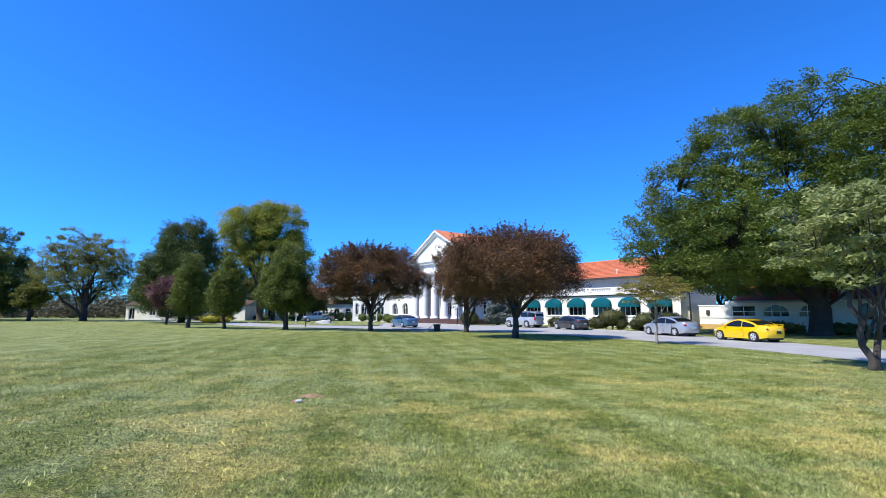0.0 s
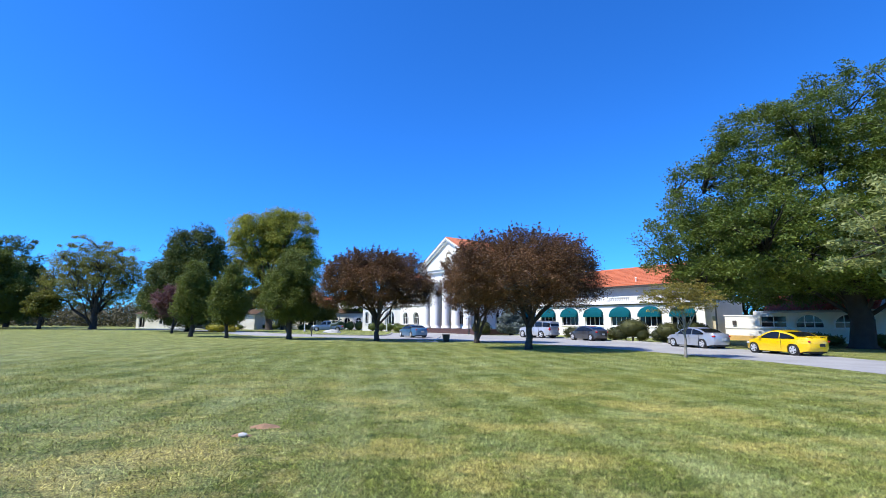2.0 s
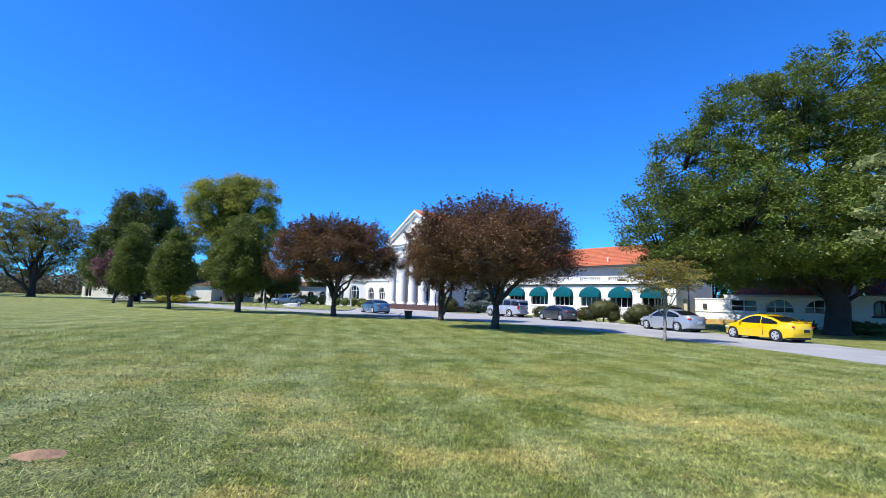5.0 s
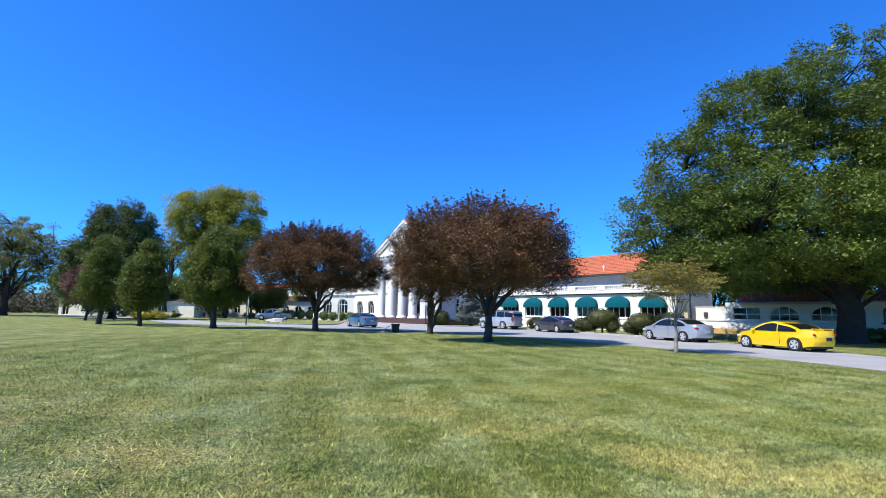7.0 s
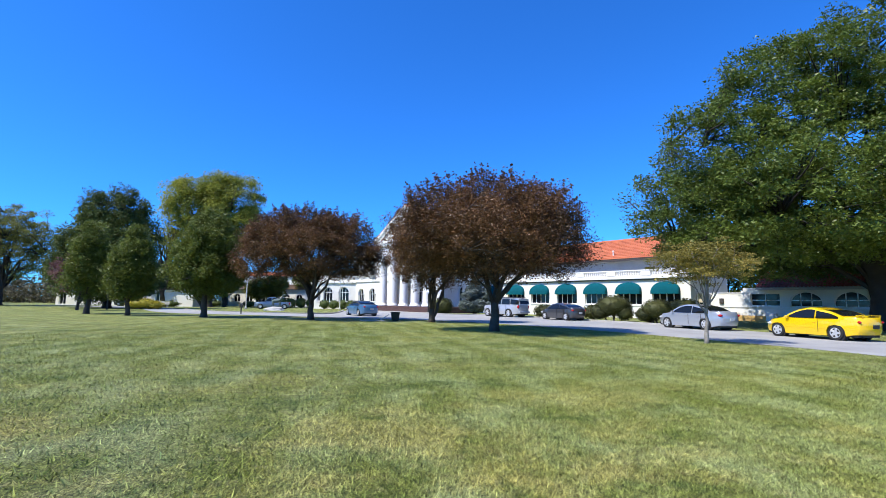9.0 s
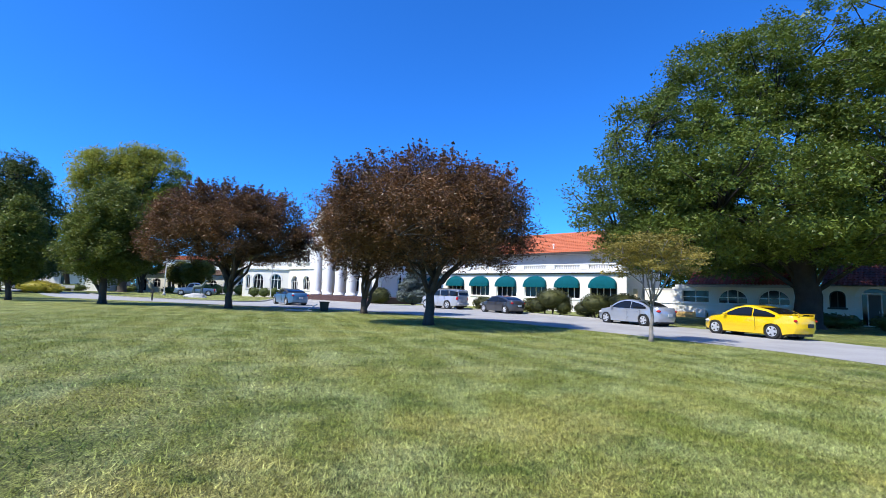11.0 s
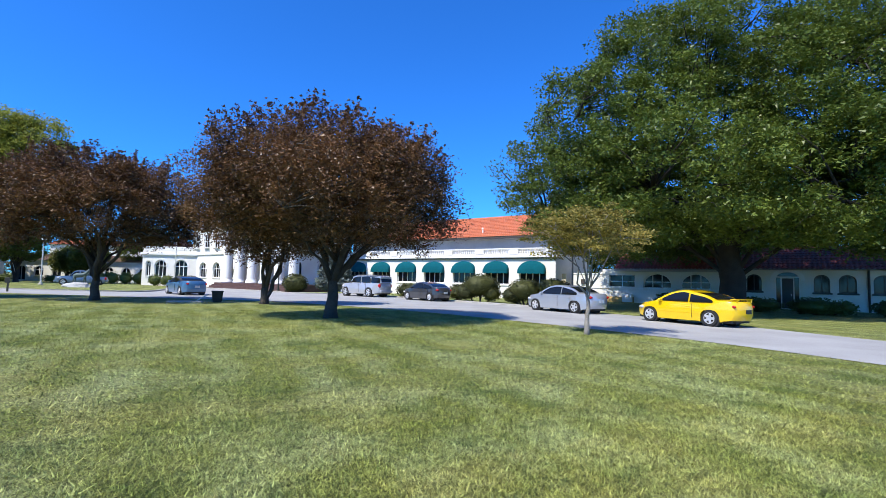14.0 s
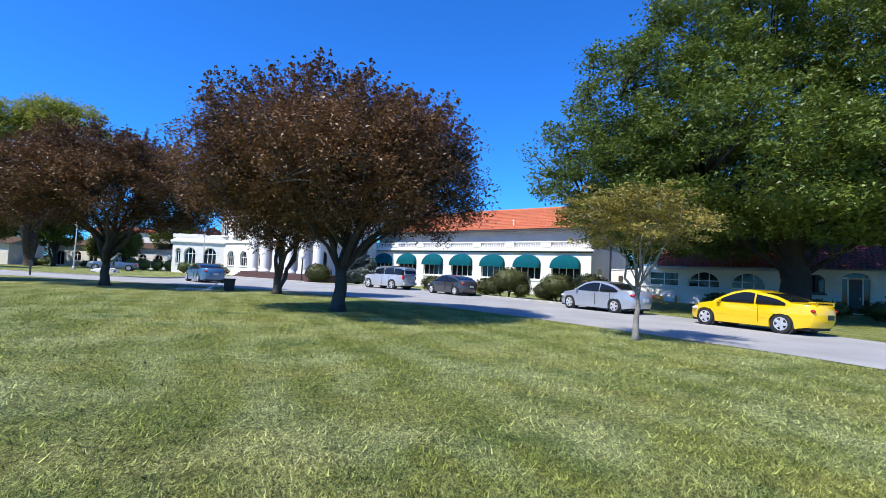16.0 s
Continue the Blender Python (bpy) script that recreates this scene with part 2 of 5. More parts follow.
def thing(name, m, label, category, group="", kind=""):
    return_ob = new(name)
    return_ob.matrix_basis = m
    return tagged(return_ob, label, category, group, kind)


def add_box(bm, x0, x1, y0, y1, z0, z1, bevel=0.0):
    vs = [bm.verts.new((x, y, z)) for x in (x0, x1) for y in (y0, y1) for z in (z0, z1)]
    idx = ((0, 1, 3, 2), (4, 6, 7, 5), (0, 4, 5, 1), (2, 3, 7, 6), (0, 2, 6, 4), (1, 5, 7, 3))
    fs = [bm.faces.new([vs[i] for i in f]) for f in idx]
    if bevel:
        bmesh.ops.bevel(bm, geom=list({e for f in fs for e in f.edges}), offset=bevel, segments=1, affect="EDGES")
    return bm


def box(x0, x1, y0, y1, z0, z1, bevel=0.0):
    return add_box(bmesh.new(), x0, x1, y0, y1, z0, z1, bevel)


def add_lathe(bm, profile, n=16, cx=0.0, cy=0.0, wobble=None):
    """profile: (radius, height) from bottom to top."""
    rings = []
    for r, z in profile:
        ring = []
        for k in range(n):
            a = 2 * math.pi * k / n
            q = r * (wobble(a, z) if wobble else 1)
            ring.append(bm.verts.new((cx + q * math.cos(a), cy + q * math.sin(a), z)))
        rings.append(ring)
    for a, b in zip(rings, rings[1:]):
        for k in range(n):
            bm.faces.new((a[k], a[(k + 1) % n], b[(k + 1) % n], b[k]))
    bm.faces.new(rings[0][::-1])
    bm.faces.new(rings[-1])
    return bm


def add_tube(bm, pts, radii, n=6):
    """A tapered limb along pts."""
    rings = []
    for i, p in enumerate(pts):
        d = (pts[min(i + 1, len(pts) - 1)] - pts[max(i - 1, 0)]).normalized()
        a = d.cross(Vector((0.31, 0.95, 0.05))).normalized()
        b = d.cross(a)
        rings.append([bm.verts.new(p + (a * math.cos(2 * math.pi * k / n) + b * math.sin(2 * math.pi * k / n)) * radii[i]) for k in range(n)])
    for a, b in zip(rings, rings[1:]):
        for k in range(n):
            bm.faces.new((a[k], a[(k + 1) % n], b[(k + 1) % n], b[k]))
    bm.faces.new(rings[0][::-1])
    bm.faces.new(rings[-1])


def prism(outline, y0, y1):
    """Extrudes an outline of (x, z) from y0 to y1."""
    bm = bmesh.new()
    a = [bm.verts.new((x, y0, z)) for x, z in outline]
    b = [bm.verts.new((x, y1, z)) for x, z in outline]
    n = len(a)
    bm.faces.new(a)
    bm.faces.new(b[::-1])
    for k in range(n):
        bm.faces.new((a[k], b[k], b[(k + 1) % n], a[(k + 1) % n]))
    return bm


# ---- trees ----
def triangle_mesh(name, v):
    """A mesh of separate triangles from an array of n x 3 corners."""
    n = len(v)
    me = bpy.data.meshes.new(name)
    me.vertices.add(3 * n)
    me.vertices.foreach_set("co", v.ravel())
    me.loops.add(3 * n)
    me.loops.foreach_set("vertex_index", np.arange(3 * n, dtype=np.int32))
    me.polygons.add(n)
    me.polygons.foreach_set("loop_start", np.arange(0, 3 * n, 3, dtype=np.int32))
    me.polygons.foreach_set("loop_total", np.full(n, 3, np.int32))
    return me


def leaves_mesh(name, mat, centres, radii, counts, size, rng, flat=0.6, droop=0.0, long=1.6):
    """Many separate leaf blades round clump centres; each is a pointed blade of its own."""
    c = np.repeat(centres, counts, axis=0)
    r = np.repeat(radii, counts)
    n = len(c)
    d = rng.normal(size=(n, 3))
    d /= np.linalg.norm(d, axis=1)[:, None]
    d *= (rng.random(n) ** 0.45)[:, None]
    d[:, 2] *= flat
    p = c + d * r[:, None]
    ax = rng.normal(size=(n, 3)) + d * 0.8
    ax[:, 2] = ax[:, 2] * 0.6 - droop
    ax /= np.linalg.norm(ax, axis=1)[:, None]
    up = rng.normal(size=(n, 3)) * 0.7 + np.array((0, 0, 1.0))
    side = np.cross(ax, up)
    side /= np.linalg.norm(side, axis=1)[:, None] + 1e-9
    s = size * (0.6 + 0.8 * rng.random(n))[:, None]
    v = np.empty((n, 3, 3), np.float32)
    v[:, 0] = p - ax * s * long * 0.4 + side * s * 0.42
    v[:, 1] = p + ax * s * long * 0.6
    v[:, 2] = p - ax * s * long * 0.4 - side * s * 0.42
    me = triangle_mesh(name, v)
    me.materials.append(mat)
    me.update()
    me.validate()
    return me


def crown_points(lobes, clumps, rng, inner=0.45):
    """Clump centres inside ellipsoid lobes (x, y, z, rx, ry, rz), thicker towards the outside."""
    w = np.array([l[3] * l[4] * l[5] for l in lobes])
    out = []
    for l, k in zip(lobes, (w / w.sum() * clumps).astype(int) + 1):
        d = rng.normal(size=(k, 3))
        d /= np.linalg.norm(d, axis=1)[:, None]
        rad = inner + (1 - inner) * rng.random(k) ** 0.6
        out.append(np.array(l[:3]) + d * rad[:, None] * np.array(l[3:]))
    return np.concatenate(out)


def limb_path(a, b, rng, sag=0.12, n=5):
    pts = []
    length = (b - a).length
    for i in range(n + 1):
        f = i / n
        p = a.lerp(b, f)
        p.z += math.sin(math.pi * f) * length * sag
        if 0 < i < n:
            p += Vector(rng.normal(size=3) * length * 0.03)
        pts.append(p)
    return pts


def tree(name, at, trunks, lobes, clumps, leaf, leaf_mat, bark, label, seed, category="tree", clump_r=0.7, per_clump=120, flat=0.6,
         limbs=9, fork=0.3, droop=0.0, inner=0.45, group="", long=1.6, twigs=0.35, limb_r=0.4, floor_z=0.0, shoots=0, boughs=()):
    """trunks: (foot x, y, radius, top x, y, z). Limbs run from the trunks to the lobes, twigs from the limbs to the clumps."""
    rng = np.random.default_rng(seed)
    root = thing(name, pose(*at), label, category, group)
    cl = crown_points(lobes, clumps, rng, inner)
    cl = cl[cl[:, 2] > floor_z]
    bm = bmesh.new()
    ends = []
    for fx, fy, r, tx, ty, tz in trunks:
        a, b = Vector((fx, fy, -0.1)), Vector((tx, ty, tz))
        pts = [a, a + Vector((0, 0, 0.25)), *limb_path(a + Vector((0, 0, 0.45)), b, rng, 0.0, 5)]
        rad = [r * 1.55, r * 1.2] + [r * (1.05 - 0.5 * i / 5) for i in range(6)]
        add_tube(bm, pts, rad, 12)
        ends.append((pts, rad))
    nodes = []
    for start, tip, r in boughs:
        path = limb_path(Vector(start), Vector(tip), rng, 0.05)
        add_tube(bm, path, [r * (1 - 0.75 * i / 5) for i in range(6)], 9)
        nodes += path[1:]
    far = cl[rng.permutation(len(cl))[:limbs * 2]]
    picks = []
    for p in far:
        if all(np.linalg.norm((p - q) * (1, 1, 0.7)) > 0.16 * limbs ** -0.3 * np.ptp(cl[:, 0]) for q in picks) and len(picks) < limbs:
            picks.append(p)
    for p in picks:
        pts, rad = ends[rng.integers(len(ends))]
        k = rng.integers(max(2, int(fork * 7)), len(pts))
        a = pts[k]
        tip = Vector(p)
        if tip.z < a.z - 1:
            a = pts[max(2, k - 2)]
        path = limb_path(a, tip, rng, 0.10)
        r0 = rad[k] * limb_r * 1.6
        add_tube(bm, path, [max(0.012, r0 * (1 - 0.85 * i / 5)) for i in range(6)], 7)
        nodes += path[1:]
    for pts, rad in ends:
        nodes += pts[4:]
    nd = np.array([tuple(p) for p in nodes])
    for p in cl[rng.random(len(cl)) < twigs]:
        j = np.argmin(np.linalg.norm(nd - p, axis=1) + 0.5 * np.maximum(0, nd[:, 2] - p[2]))
        a, tip = Vector(nd[j]), Vector(p)
        if (tip - a).length > 0.3:
            r0 = min(0.06, 0.012 + 0.010 * (tip - a).length) * (1.6 if bark is BARK_DARK else 1)
            add_tube(bm, limb_path(a, tip, rng, 0.08, 3), [r0, r0 * 0.75, r0 * 0.5, r0 * 0.25], 4)
    part("trunk", bm, bark, root, smooth=True)
    counts = (per_clump * (0.5 + rng.random(len(cl)))).astype(int)
    radii = clump_r * (0.6 + 0.8 * rng.random(len(cl)))
    if shoots:
        mid = cl.mean(axis=0)
        out = (cl - mid) / np.ptp(cl, axis=0)
        base = cl[np.argsort(-(np.linalg.norm(out, axis=1) + 0.6 * out[:, 2]))[:shoots]]
        way = (base - mid) / np.linalg.norm(base - mid, axis=1)[:, None] + np.array((0, 0, 0.9))
        for f in (0.3, 0.45, 0.6, 0.75, 0.9):
            tips = base + way * f * clump_r * 0.75 + rng.normal(size=base.shape) * 0.05
            cl = np.concatenate([cl, tips])
            counts = np.concatenate([counts, np.full(len(tips), int(per_clump * 0.16 * (1.2 - f)) + 2)])
            radii = np.concatenate([radii, np.full(len(tips), clump_r * 0.26 * (1.2 - f))])
    crown = new("crown", leaves_mesh("crown", leaf_mat, cl, radii, counts, leaf, rng, flat, droop, long))
    crown.parent = root
    return root


def bush(name, at, blobs, leaf_mat, label, seed, leaf=0.07, density=380, category="bush", group="", stems=4, spread=1.6):
    """A clipped or loose shrub: short stems and a dense skin of small leaves over rounded blobs (x, y, z, rx, ry, rz)."""
    rng = np.random.default_rng(seed)
    root = thing(name, pose(*at), label, category, group)
    for k in range(stems):
        bm = bmesh.new()
        b = blobs[k % len(blobs)]
        tip = Vector((b[0] + rng.normal() * b[3] * 0.3, b[1] + rng.normal() * b[4] * 0.3, b[2]))
        add_tube(bm, limb_path(Vector((b[0] * 0.6 + rng.normal() * 0.1, b[1] * 0.6 + rng.normal() * 0.1, -0.05)), tip, rng, 0, 3), [0.06, 0.05, 0.04, 0.03], 6)
        part("stem", bm, BARK_DARK, root)
    bm = bmesh.new()
    for x, y, z, rx, ry, rz in blobs:
        res = bmesh.ops.create_icosphere(bm, subdivisions=3, radius=0.86)
        for v in res["verts"]:
            w = 1 + 0.10 * noise.noise(v.co * 2.2 + Vector((seed, x, y)))
            v.co = Vector((x + v.co.x * rx * w, y + v.co.y * ry * w, max(0.02, z + v.co.z * rz * w)))
    part("inner_foliage", bm, leaf_mat, root, smooth=True)
    cs, rs = [], []
    for x, y, z, rx, ry, rz in blobs:
        k = int(density * (rx * ry + rx * rz + ry * rz) / 3)
        d = rng.normal(size=(k, 3))
        d /= np.linalg.norm(d, axis=1)[:, None]
        p = np.array((x, y, z)) + d * np.array((rx, ry, rz)) * (0.9 + 0.12 * rng.random(k))[:, None]
        cs.append(p[p[:, 2] > 0.03])
    cs = np.concatenate(cs)
    me = leaves_mesh("foliage", leaf_mat, cs, np.full(len(cs), leaf * spread), np.full(len(cs), 7), leaf, rng, 0.9)
    ob = new("foliage", me)
    ob.parent = root
    return root


# ---- ground and road ----
def flat_sheet(name, outline, z, mat, label, category, kind="structure"):
    bm = bmesh.new()
    vs = [bm.verts.new((x, y, z)) for x, y in outline]
    bm.faces.new(vs)
    bmesh.ops.triangulate(bm, faces=bm.faces[:])
    ob = part(name, bm, mat)
    for p in ob.data.polygons:
        if p.normal.z < 0:
            p.flip()
    return tagged(ob, label, category, kind=kind)


bm = bmesh.new()
GX = [-2500, -900, -300] + list(range(-120, 121, 8)) + [300, 900, 2500]
GY = [-2500, -900, -300] + list(range(-80, 201, 8)) + [400, 1000, 2500]
grid_v = [[bm.verts.new((x, y, 0.0 if abs(x) < 200 else -1.0)) for x in GX] for y in GY]
for j in range(len(GY) - 1):
    for i in range(len(GX) - 1):
        bm.faces.new((grid_v[j][i], grid_v[j][i + 1], grid_v[j + 1][i + 1], grid_v[j + 1][i]))
tagged(part("ground", bm, LAWN, smooth=True), "mown spring lawn with straw patches reaching the horizon", "lawn", kind="structure")


def smooth_line(pts, n=4):
    """A Catmull-Rom line through pts."""
    out = []
    ext = [pts[0], *pts, pts[-1]]
    for a, b, c, d in zip(ext, ext[1:], ext[2:], ext[3:]):
        for k in range(n):
            t = k / n
            out.append(tuple(0.5 * (2 * q + (r - p) * t + (2 * p - 5 * q + 4 * r - s) * t * t + (3 * q - p - 3 * r + s) * t ** 3) for p, q, r, s in zip(a, b, c, d)))
    return out + [pts[-1]]


NEAR_EDGE = smooth_line([(17.5, -60), (16.0, 0), (15.3, 14), (14.5, 23.0), (13.7, 26.2), (12.3, 30.2), (10.2, 35), (7.3, 40), (4.0, 44.0), (0.6, 46.8), (-6.4, 49.8), (-13.5, 53.2), (-19, 55.2), (-24, 58.6), (-29, 65), (-36, 75), (-47, 84), (-60, 88)])
FAR_RIGHT = smooth_line([(23.5, -60), (22, 0), (21.0, 14), (20.3, 23), (20.1, 30), (19.3, 36), (17.9, 41), (15.9, 46.5), (13.9, 51.5), (12.2, 56), (10.6, 60), (8.2, 62.6), (5.4, 62.4), (3.0, 63.4), (1.9, 66.9), (-1.6, 71.5), (-6.4, 77.8)])
FAR_LEFT = smooth_line([(-9.0, 76), (-8.3, 69), (-7.8, 62), (-9, 59.4), (-13, 59.6), (-19, 62.2), (-24.5, 67), (-31, 76), (-41, 87), (-54, 93)])
flat_sheet("road", NEAR_EDGE + FAR_LEFT[::-1] + FAR_RIGHT[::-1], 0.012, ASPHALT, "pale worn asphalt drive curving to the portico", "road")


def kerb(name, line, w, h, label):
    bm = bmesh.new()
    rows = []
    for i, p in enumerate(line):
        a, b = Vector(line[max(0, i - 1)]), Vector(line[min(len(line) - 1, i + 1)])
        d = (b - a).normalized()
        s = Vector((d.y, -d.x))
        q = Vector(p)
        rows.append([bm.verts.new((*(q + s * o), z)) for o, z in ((0, -0.05), (0, h - 0.02), (0.02, h), (w, h), (w, -0.05))])
    for a, b in zip(rows, rows[1:]):
        for k in range(4):
            bm.faces.new((a[k], a[k + 1], b[k + 1], b[k]))
    tagged(part(name, bm, CONCRETE), label, "kerb", kind="structure")


kerb("kerb", [p for p in FAR_RIGHT if p[1] > 36], 0.15, 0.12, "low weathered concrete kerb along the drive")
kerb("kerb", [p for p in FAR_LEFT if p[0] > -30][::-1], -0.15, 0.12, "low weathered concrete kerb by the lawn island")

# ---- main building: x runs along its front, y into it ----
TH = radians(-52.5)
BUILD = Matrix(((math.cos(TH), -math.sin(TH), 0, 22.22), (math.sin(TH), math.cos(TH), 0, 59.99), (0, 0, 1, 0), (0, 0, 0, 1)))
WALL_T = 0.35


def arch_pts(x0, x1, spring, rise, n=12):
    c, hw = (x0 + x1) / 2, (x1 - x0) / 2
    return [(c - hw * math.cos(math.pi * k / n), spring + rise * math.sin(math.pi * k / n)) for k in range(n + 1)]


def pierced_wall(x0, x1, z0, z1, openings, y=0.0, t=WALL_T):
    """A wall of real thickness with openings (x0, x1, sill, spring, rise) cut through it, left to right."""
    bm = bmesh.new()
    polys = []
    x = x0
    for a, b, sill, spring, rise in openings:
        polys.append([(x, z0), (a, z0), (a, z1), (x, z1)])
        if sill > z0:
            polys.append([(a, z0), (b, z0), (b, sill), (a, sill)])
        pts = arch_pts(a, b, spring, rise)
        for p, q in zip(pts, pts[1:]):
            polys.append([p, q, (q[0], z1), (p[0], z1)])
        x = b
    polys.append([(x, z0), (x1, z0), (x1, z1), (x, z1)])
    for pl in polys:
        bm.faces.new([bm.verts.new((px, y, pz)) for px, pz in pl])
        bm.faces.new([bm.verts.new((px, y + t, pz)) for px, pz in reversed(pl)])
    for a, b, sill, spring, rise in openings:
        ring = [(a, sill)] + arch_pts(a, b, spring, rise) + [(b, sill)]
        for p, q in zip(ring, ring[1:] + ring[:1]):
            bm.faces.new([bm.verts.new(v) for v in ((p[0], y, p[1]), (q[0], y, q[1]), (q[0], y + t, q[1]), (p[0], y + t, p[1]))])
    for p, q in (((x0, z0), (x0, z1)), ((x0, z1), (x1, z1)), ((x1, z1), (x1, z0))):
        bm.faces.new([bm.verts.new(v) for v in ((p[0], y, p[1]), (q[0], y, q[1]), (q[0], y + t, q[1]), (p[0], y + t, p[1]))])
    bmesh.ops.remove_doubles(bm, verts=bm.verts[:], dist=0.0005)
    return bm


def window(parent, a, b, sill, spring, rise, y, bars=3, cross=(), frame_w=0.07, name="window", sill_out=0.1, mat=None):
    """A window in its opening: frame, panes behind it, bars and a sill."""
    mat = mat or TRIM
    yy = y + 0.16
    ring_o = [(a, sill)] + arch_pts(a, b, spring, rise) + [(b, sill)]
    c = ((a + b) / 2, (sill + spring) / 2)
    bm = bmesh.new()
    glass = bm.faces.new([bm.verts.new((px, yy + 0.05, pz)) for px, pz in ring_o])
    g = part(name, bm, PANE, parent, "dark reflecting window")
    bm = bmesh.new()
    ring_i = [(px + (frame_w if px < c[0] - 1e-6 else -frame_w if px > c[0] + 1e-6 else 0), pz - (frame_w if pz > spring + 0.01 else -frame_w if pz <= sill else 0)) for px, pz in ring_o]
    for p, q, pi, qi in zip(ring_o, ring_o[1:] + ring_o[:1], ring_i, ring_i[1:] + ring_i[:1]):
        vs = [bm.verts.new(v) for v in ((p[0], yy, p[1]), (q[0], yy, q[1]), (qi[0], yy, qi[1]), (pi[0], yy, pi[1]))]
        vb = [bm.verts.new((v.co.x, yy + 0.045, v.co.z)) for v in vs]
        bm.faces.new(vs)
        bm.faces.new((vs[2], vs[3], vb[3], vb[2]))
    part("window_frame", bm, mat, g)
    for k in range(1, bars + 1):
        x = a + (b - a) * k / (bars + 1)
        top = spring + rise * math.sqrt(max(0, 1 - ((x - c[0]) / ((b - a) / 2)) ** 2)) - 0.02
        part("glazing_bar", box(x - 0.035, x + 0.035, yy + 0.004, yy + 0.042, sill + 0.03, top), mat, g)
    for z in cross:
        part("glazing_bar", box(a + 0.05, b - 0.05, yy + 0.006, yy + 0.04, z - 0.035, z + 0.035), mat, g)
    if sill_out:
        part("window_sill", box(a - 0.08, b + 0.08, y - sill_out, y + 0.16, sill - 0.10, sill + 0.004), mat, g)
    return g


def awning(parent, a, b, bottom, top, out=0.55):
    """A rounded canvas awning: an arch at the wall swept down and forward to a straight front bar with a valance."""
    bm = bmesh.new()
    n, m = 14, 6
    rows = []
    for j in range(m + 1):
        f = j / m
        ang = f * math.pi / 2
        row = []
        for k in range(n + 1):
            g = -math.cos(math.pi * k / n)
            x = (a + b) / 2 + (b - a) / 2 * g
            h = math.sin(math.pi * k / n) ** 0.7
            z = bottom + (top - bottom) * h * math.cos(ang)
            y = -out * math.sin(ang) * (0.25 + 0.75 * h ** 0.5)
            row.append(bm.verts.new((x, y - 0.02, z)))
        rows.append(row)
    for p, q in zip(rows, rows[1:]):
        for k in range(n):
            bm.faces.new((p[k], p[k + 1], q[k + 1], q[k]))
    low = [bm.verts.new((v.co.x, v.co.y, bottom - 0.17 - 0.02 * (i % 2))) for i, v in enumerate(rows[-1])]
    for k in range(n):
        bm.faces.new((rows[-1][k], rows[-1][k + 1], low[k + 1], low[k]))
    bmesh.ops.remove_doubles(bm, verts=bm.verts[:], dist=0.001)
    geo = bmesh.ops.solidify(bm, geom=bm.faces[:], thickness=0.012)
    return part("awning", bm, TEAL, parent, "rounded teal canvas awning", smooth=False)


def tile_roof(name, parent, x0, x1, y_eave, z_eave, y_ridge, z_ridge, mat, pitch=0.24, hip0=0.0, hip1=0.0):
    """A roof slope of rounded clay pantile rows running down from the ridge, stepped course by course."""
    bm = bmesh.new()
    cols = max(2, int((x1 - x0) / pitch))
    run = math.hypot(y_ridge - y_eave, z_ridge - z_eave)
    courses = max(2, int(run / 0.45))
    nrm = Vector((0, -(z_ridge - z_eave), y_ridge - y_eave)).normalized()
    if nrm.z < 0:
        nrm = -nrm
    last = None
    for j in range(courses):
        ring = []
        for jj, lift in ((j, 0.05), (j + 1, 0.0)):
            f = jj / courses
            xa, xb = x0 + hip0 * f, x1 - hip1 * f
            row = []
            for i in range(cols * 2 + 1):
                x = xa + (xb - xa) * i / (cols * 2)
                h = (0.07 if i % 2 else 0.0) + lift
                row.append(bm.verts.new((x, y_eave + (y_ridge - y_eave) * f + nrm.y * h, z_eave + (z_ridge - z_eave) * f + nrm.z * h)))
            ring.append(row)
        if last:
            ring.insert(0, last)
        for a, b in zip(ring, ring[1:]):
            for i in range(cols * 2):
                bm.faces.new((a[i], a[i + 1], b[i + 1], b[i]))
        last = ring[-1]
    xa, xb = x0 + hip0 + 0.05, x1 - hip1 - 0.05
    deck = bmesh.new()
    sec = [(y_eave + (y_ridge - y_eave) * 0.02, z_eave - 0.03), (y_ridge, z_ridge - 0.05), (y_ridge, z_eave - 0.03)]
    ends = [[deck.verts.new((x, y, z)) for y, z in sec] for x in (xa, xb)]
    for e in ends:
        deck.faces.new(e)
    for k in range(3):
        deck.faces.new((ends[0][k], ends[0][(k + 1) % 3], ends[1][(k + 1) % 3], ends[1][k]))
    part("roof_deck", deck, STUCCO_GREY, parent)
    return part(name, bm, mat, parent)


house = thing("main_building", BUILD, "white stuccoed building with arched windows, columned portico and orange tile roofs", "building")
# right wing with the awnings
P, W0 = 3.87, 2.77
bays = [(i * P, i * P + W0, 1.35, 2.75, 0.85) for i in range(-5, 2)]
part("wall", pierced_wall(-21.2, 7.6, 0, 4.36, bays), STUCCO, house)
for a, b, sill, spring, rise in bays:
    window(house, a, b, sill, spring, rise, 0, 3)
    awning(house, a - 0.02, b + 0.02, 2.62, 3.66)
part("cornice", box(-21.2, 7.9, -0.30, -0.003, 3.98, 4.22, 0.03), TRIM, house)
# dark strip added as the shadow line below the cornice
part("shadow_strip", box(-21.2, 7.75, -0.18, -0.002, 3.88, 3.975), DARK_LINE, house, "dark strip put in for the shadow under the cornice")
part("side_wall", box(7.25, 7.6, WALL_T + 0.003, 9, 0, 4.36), STUCCO, house)
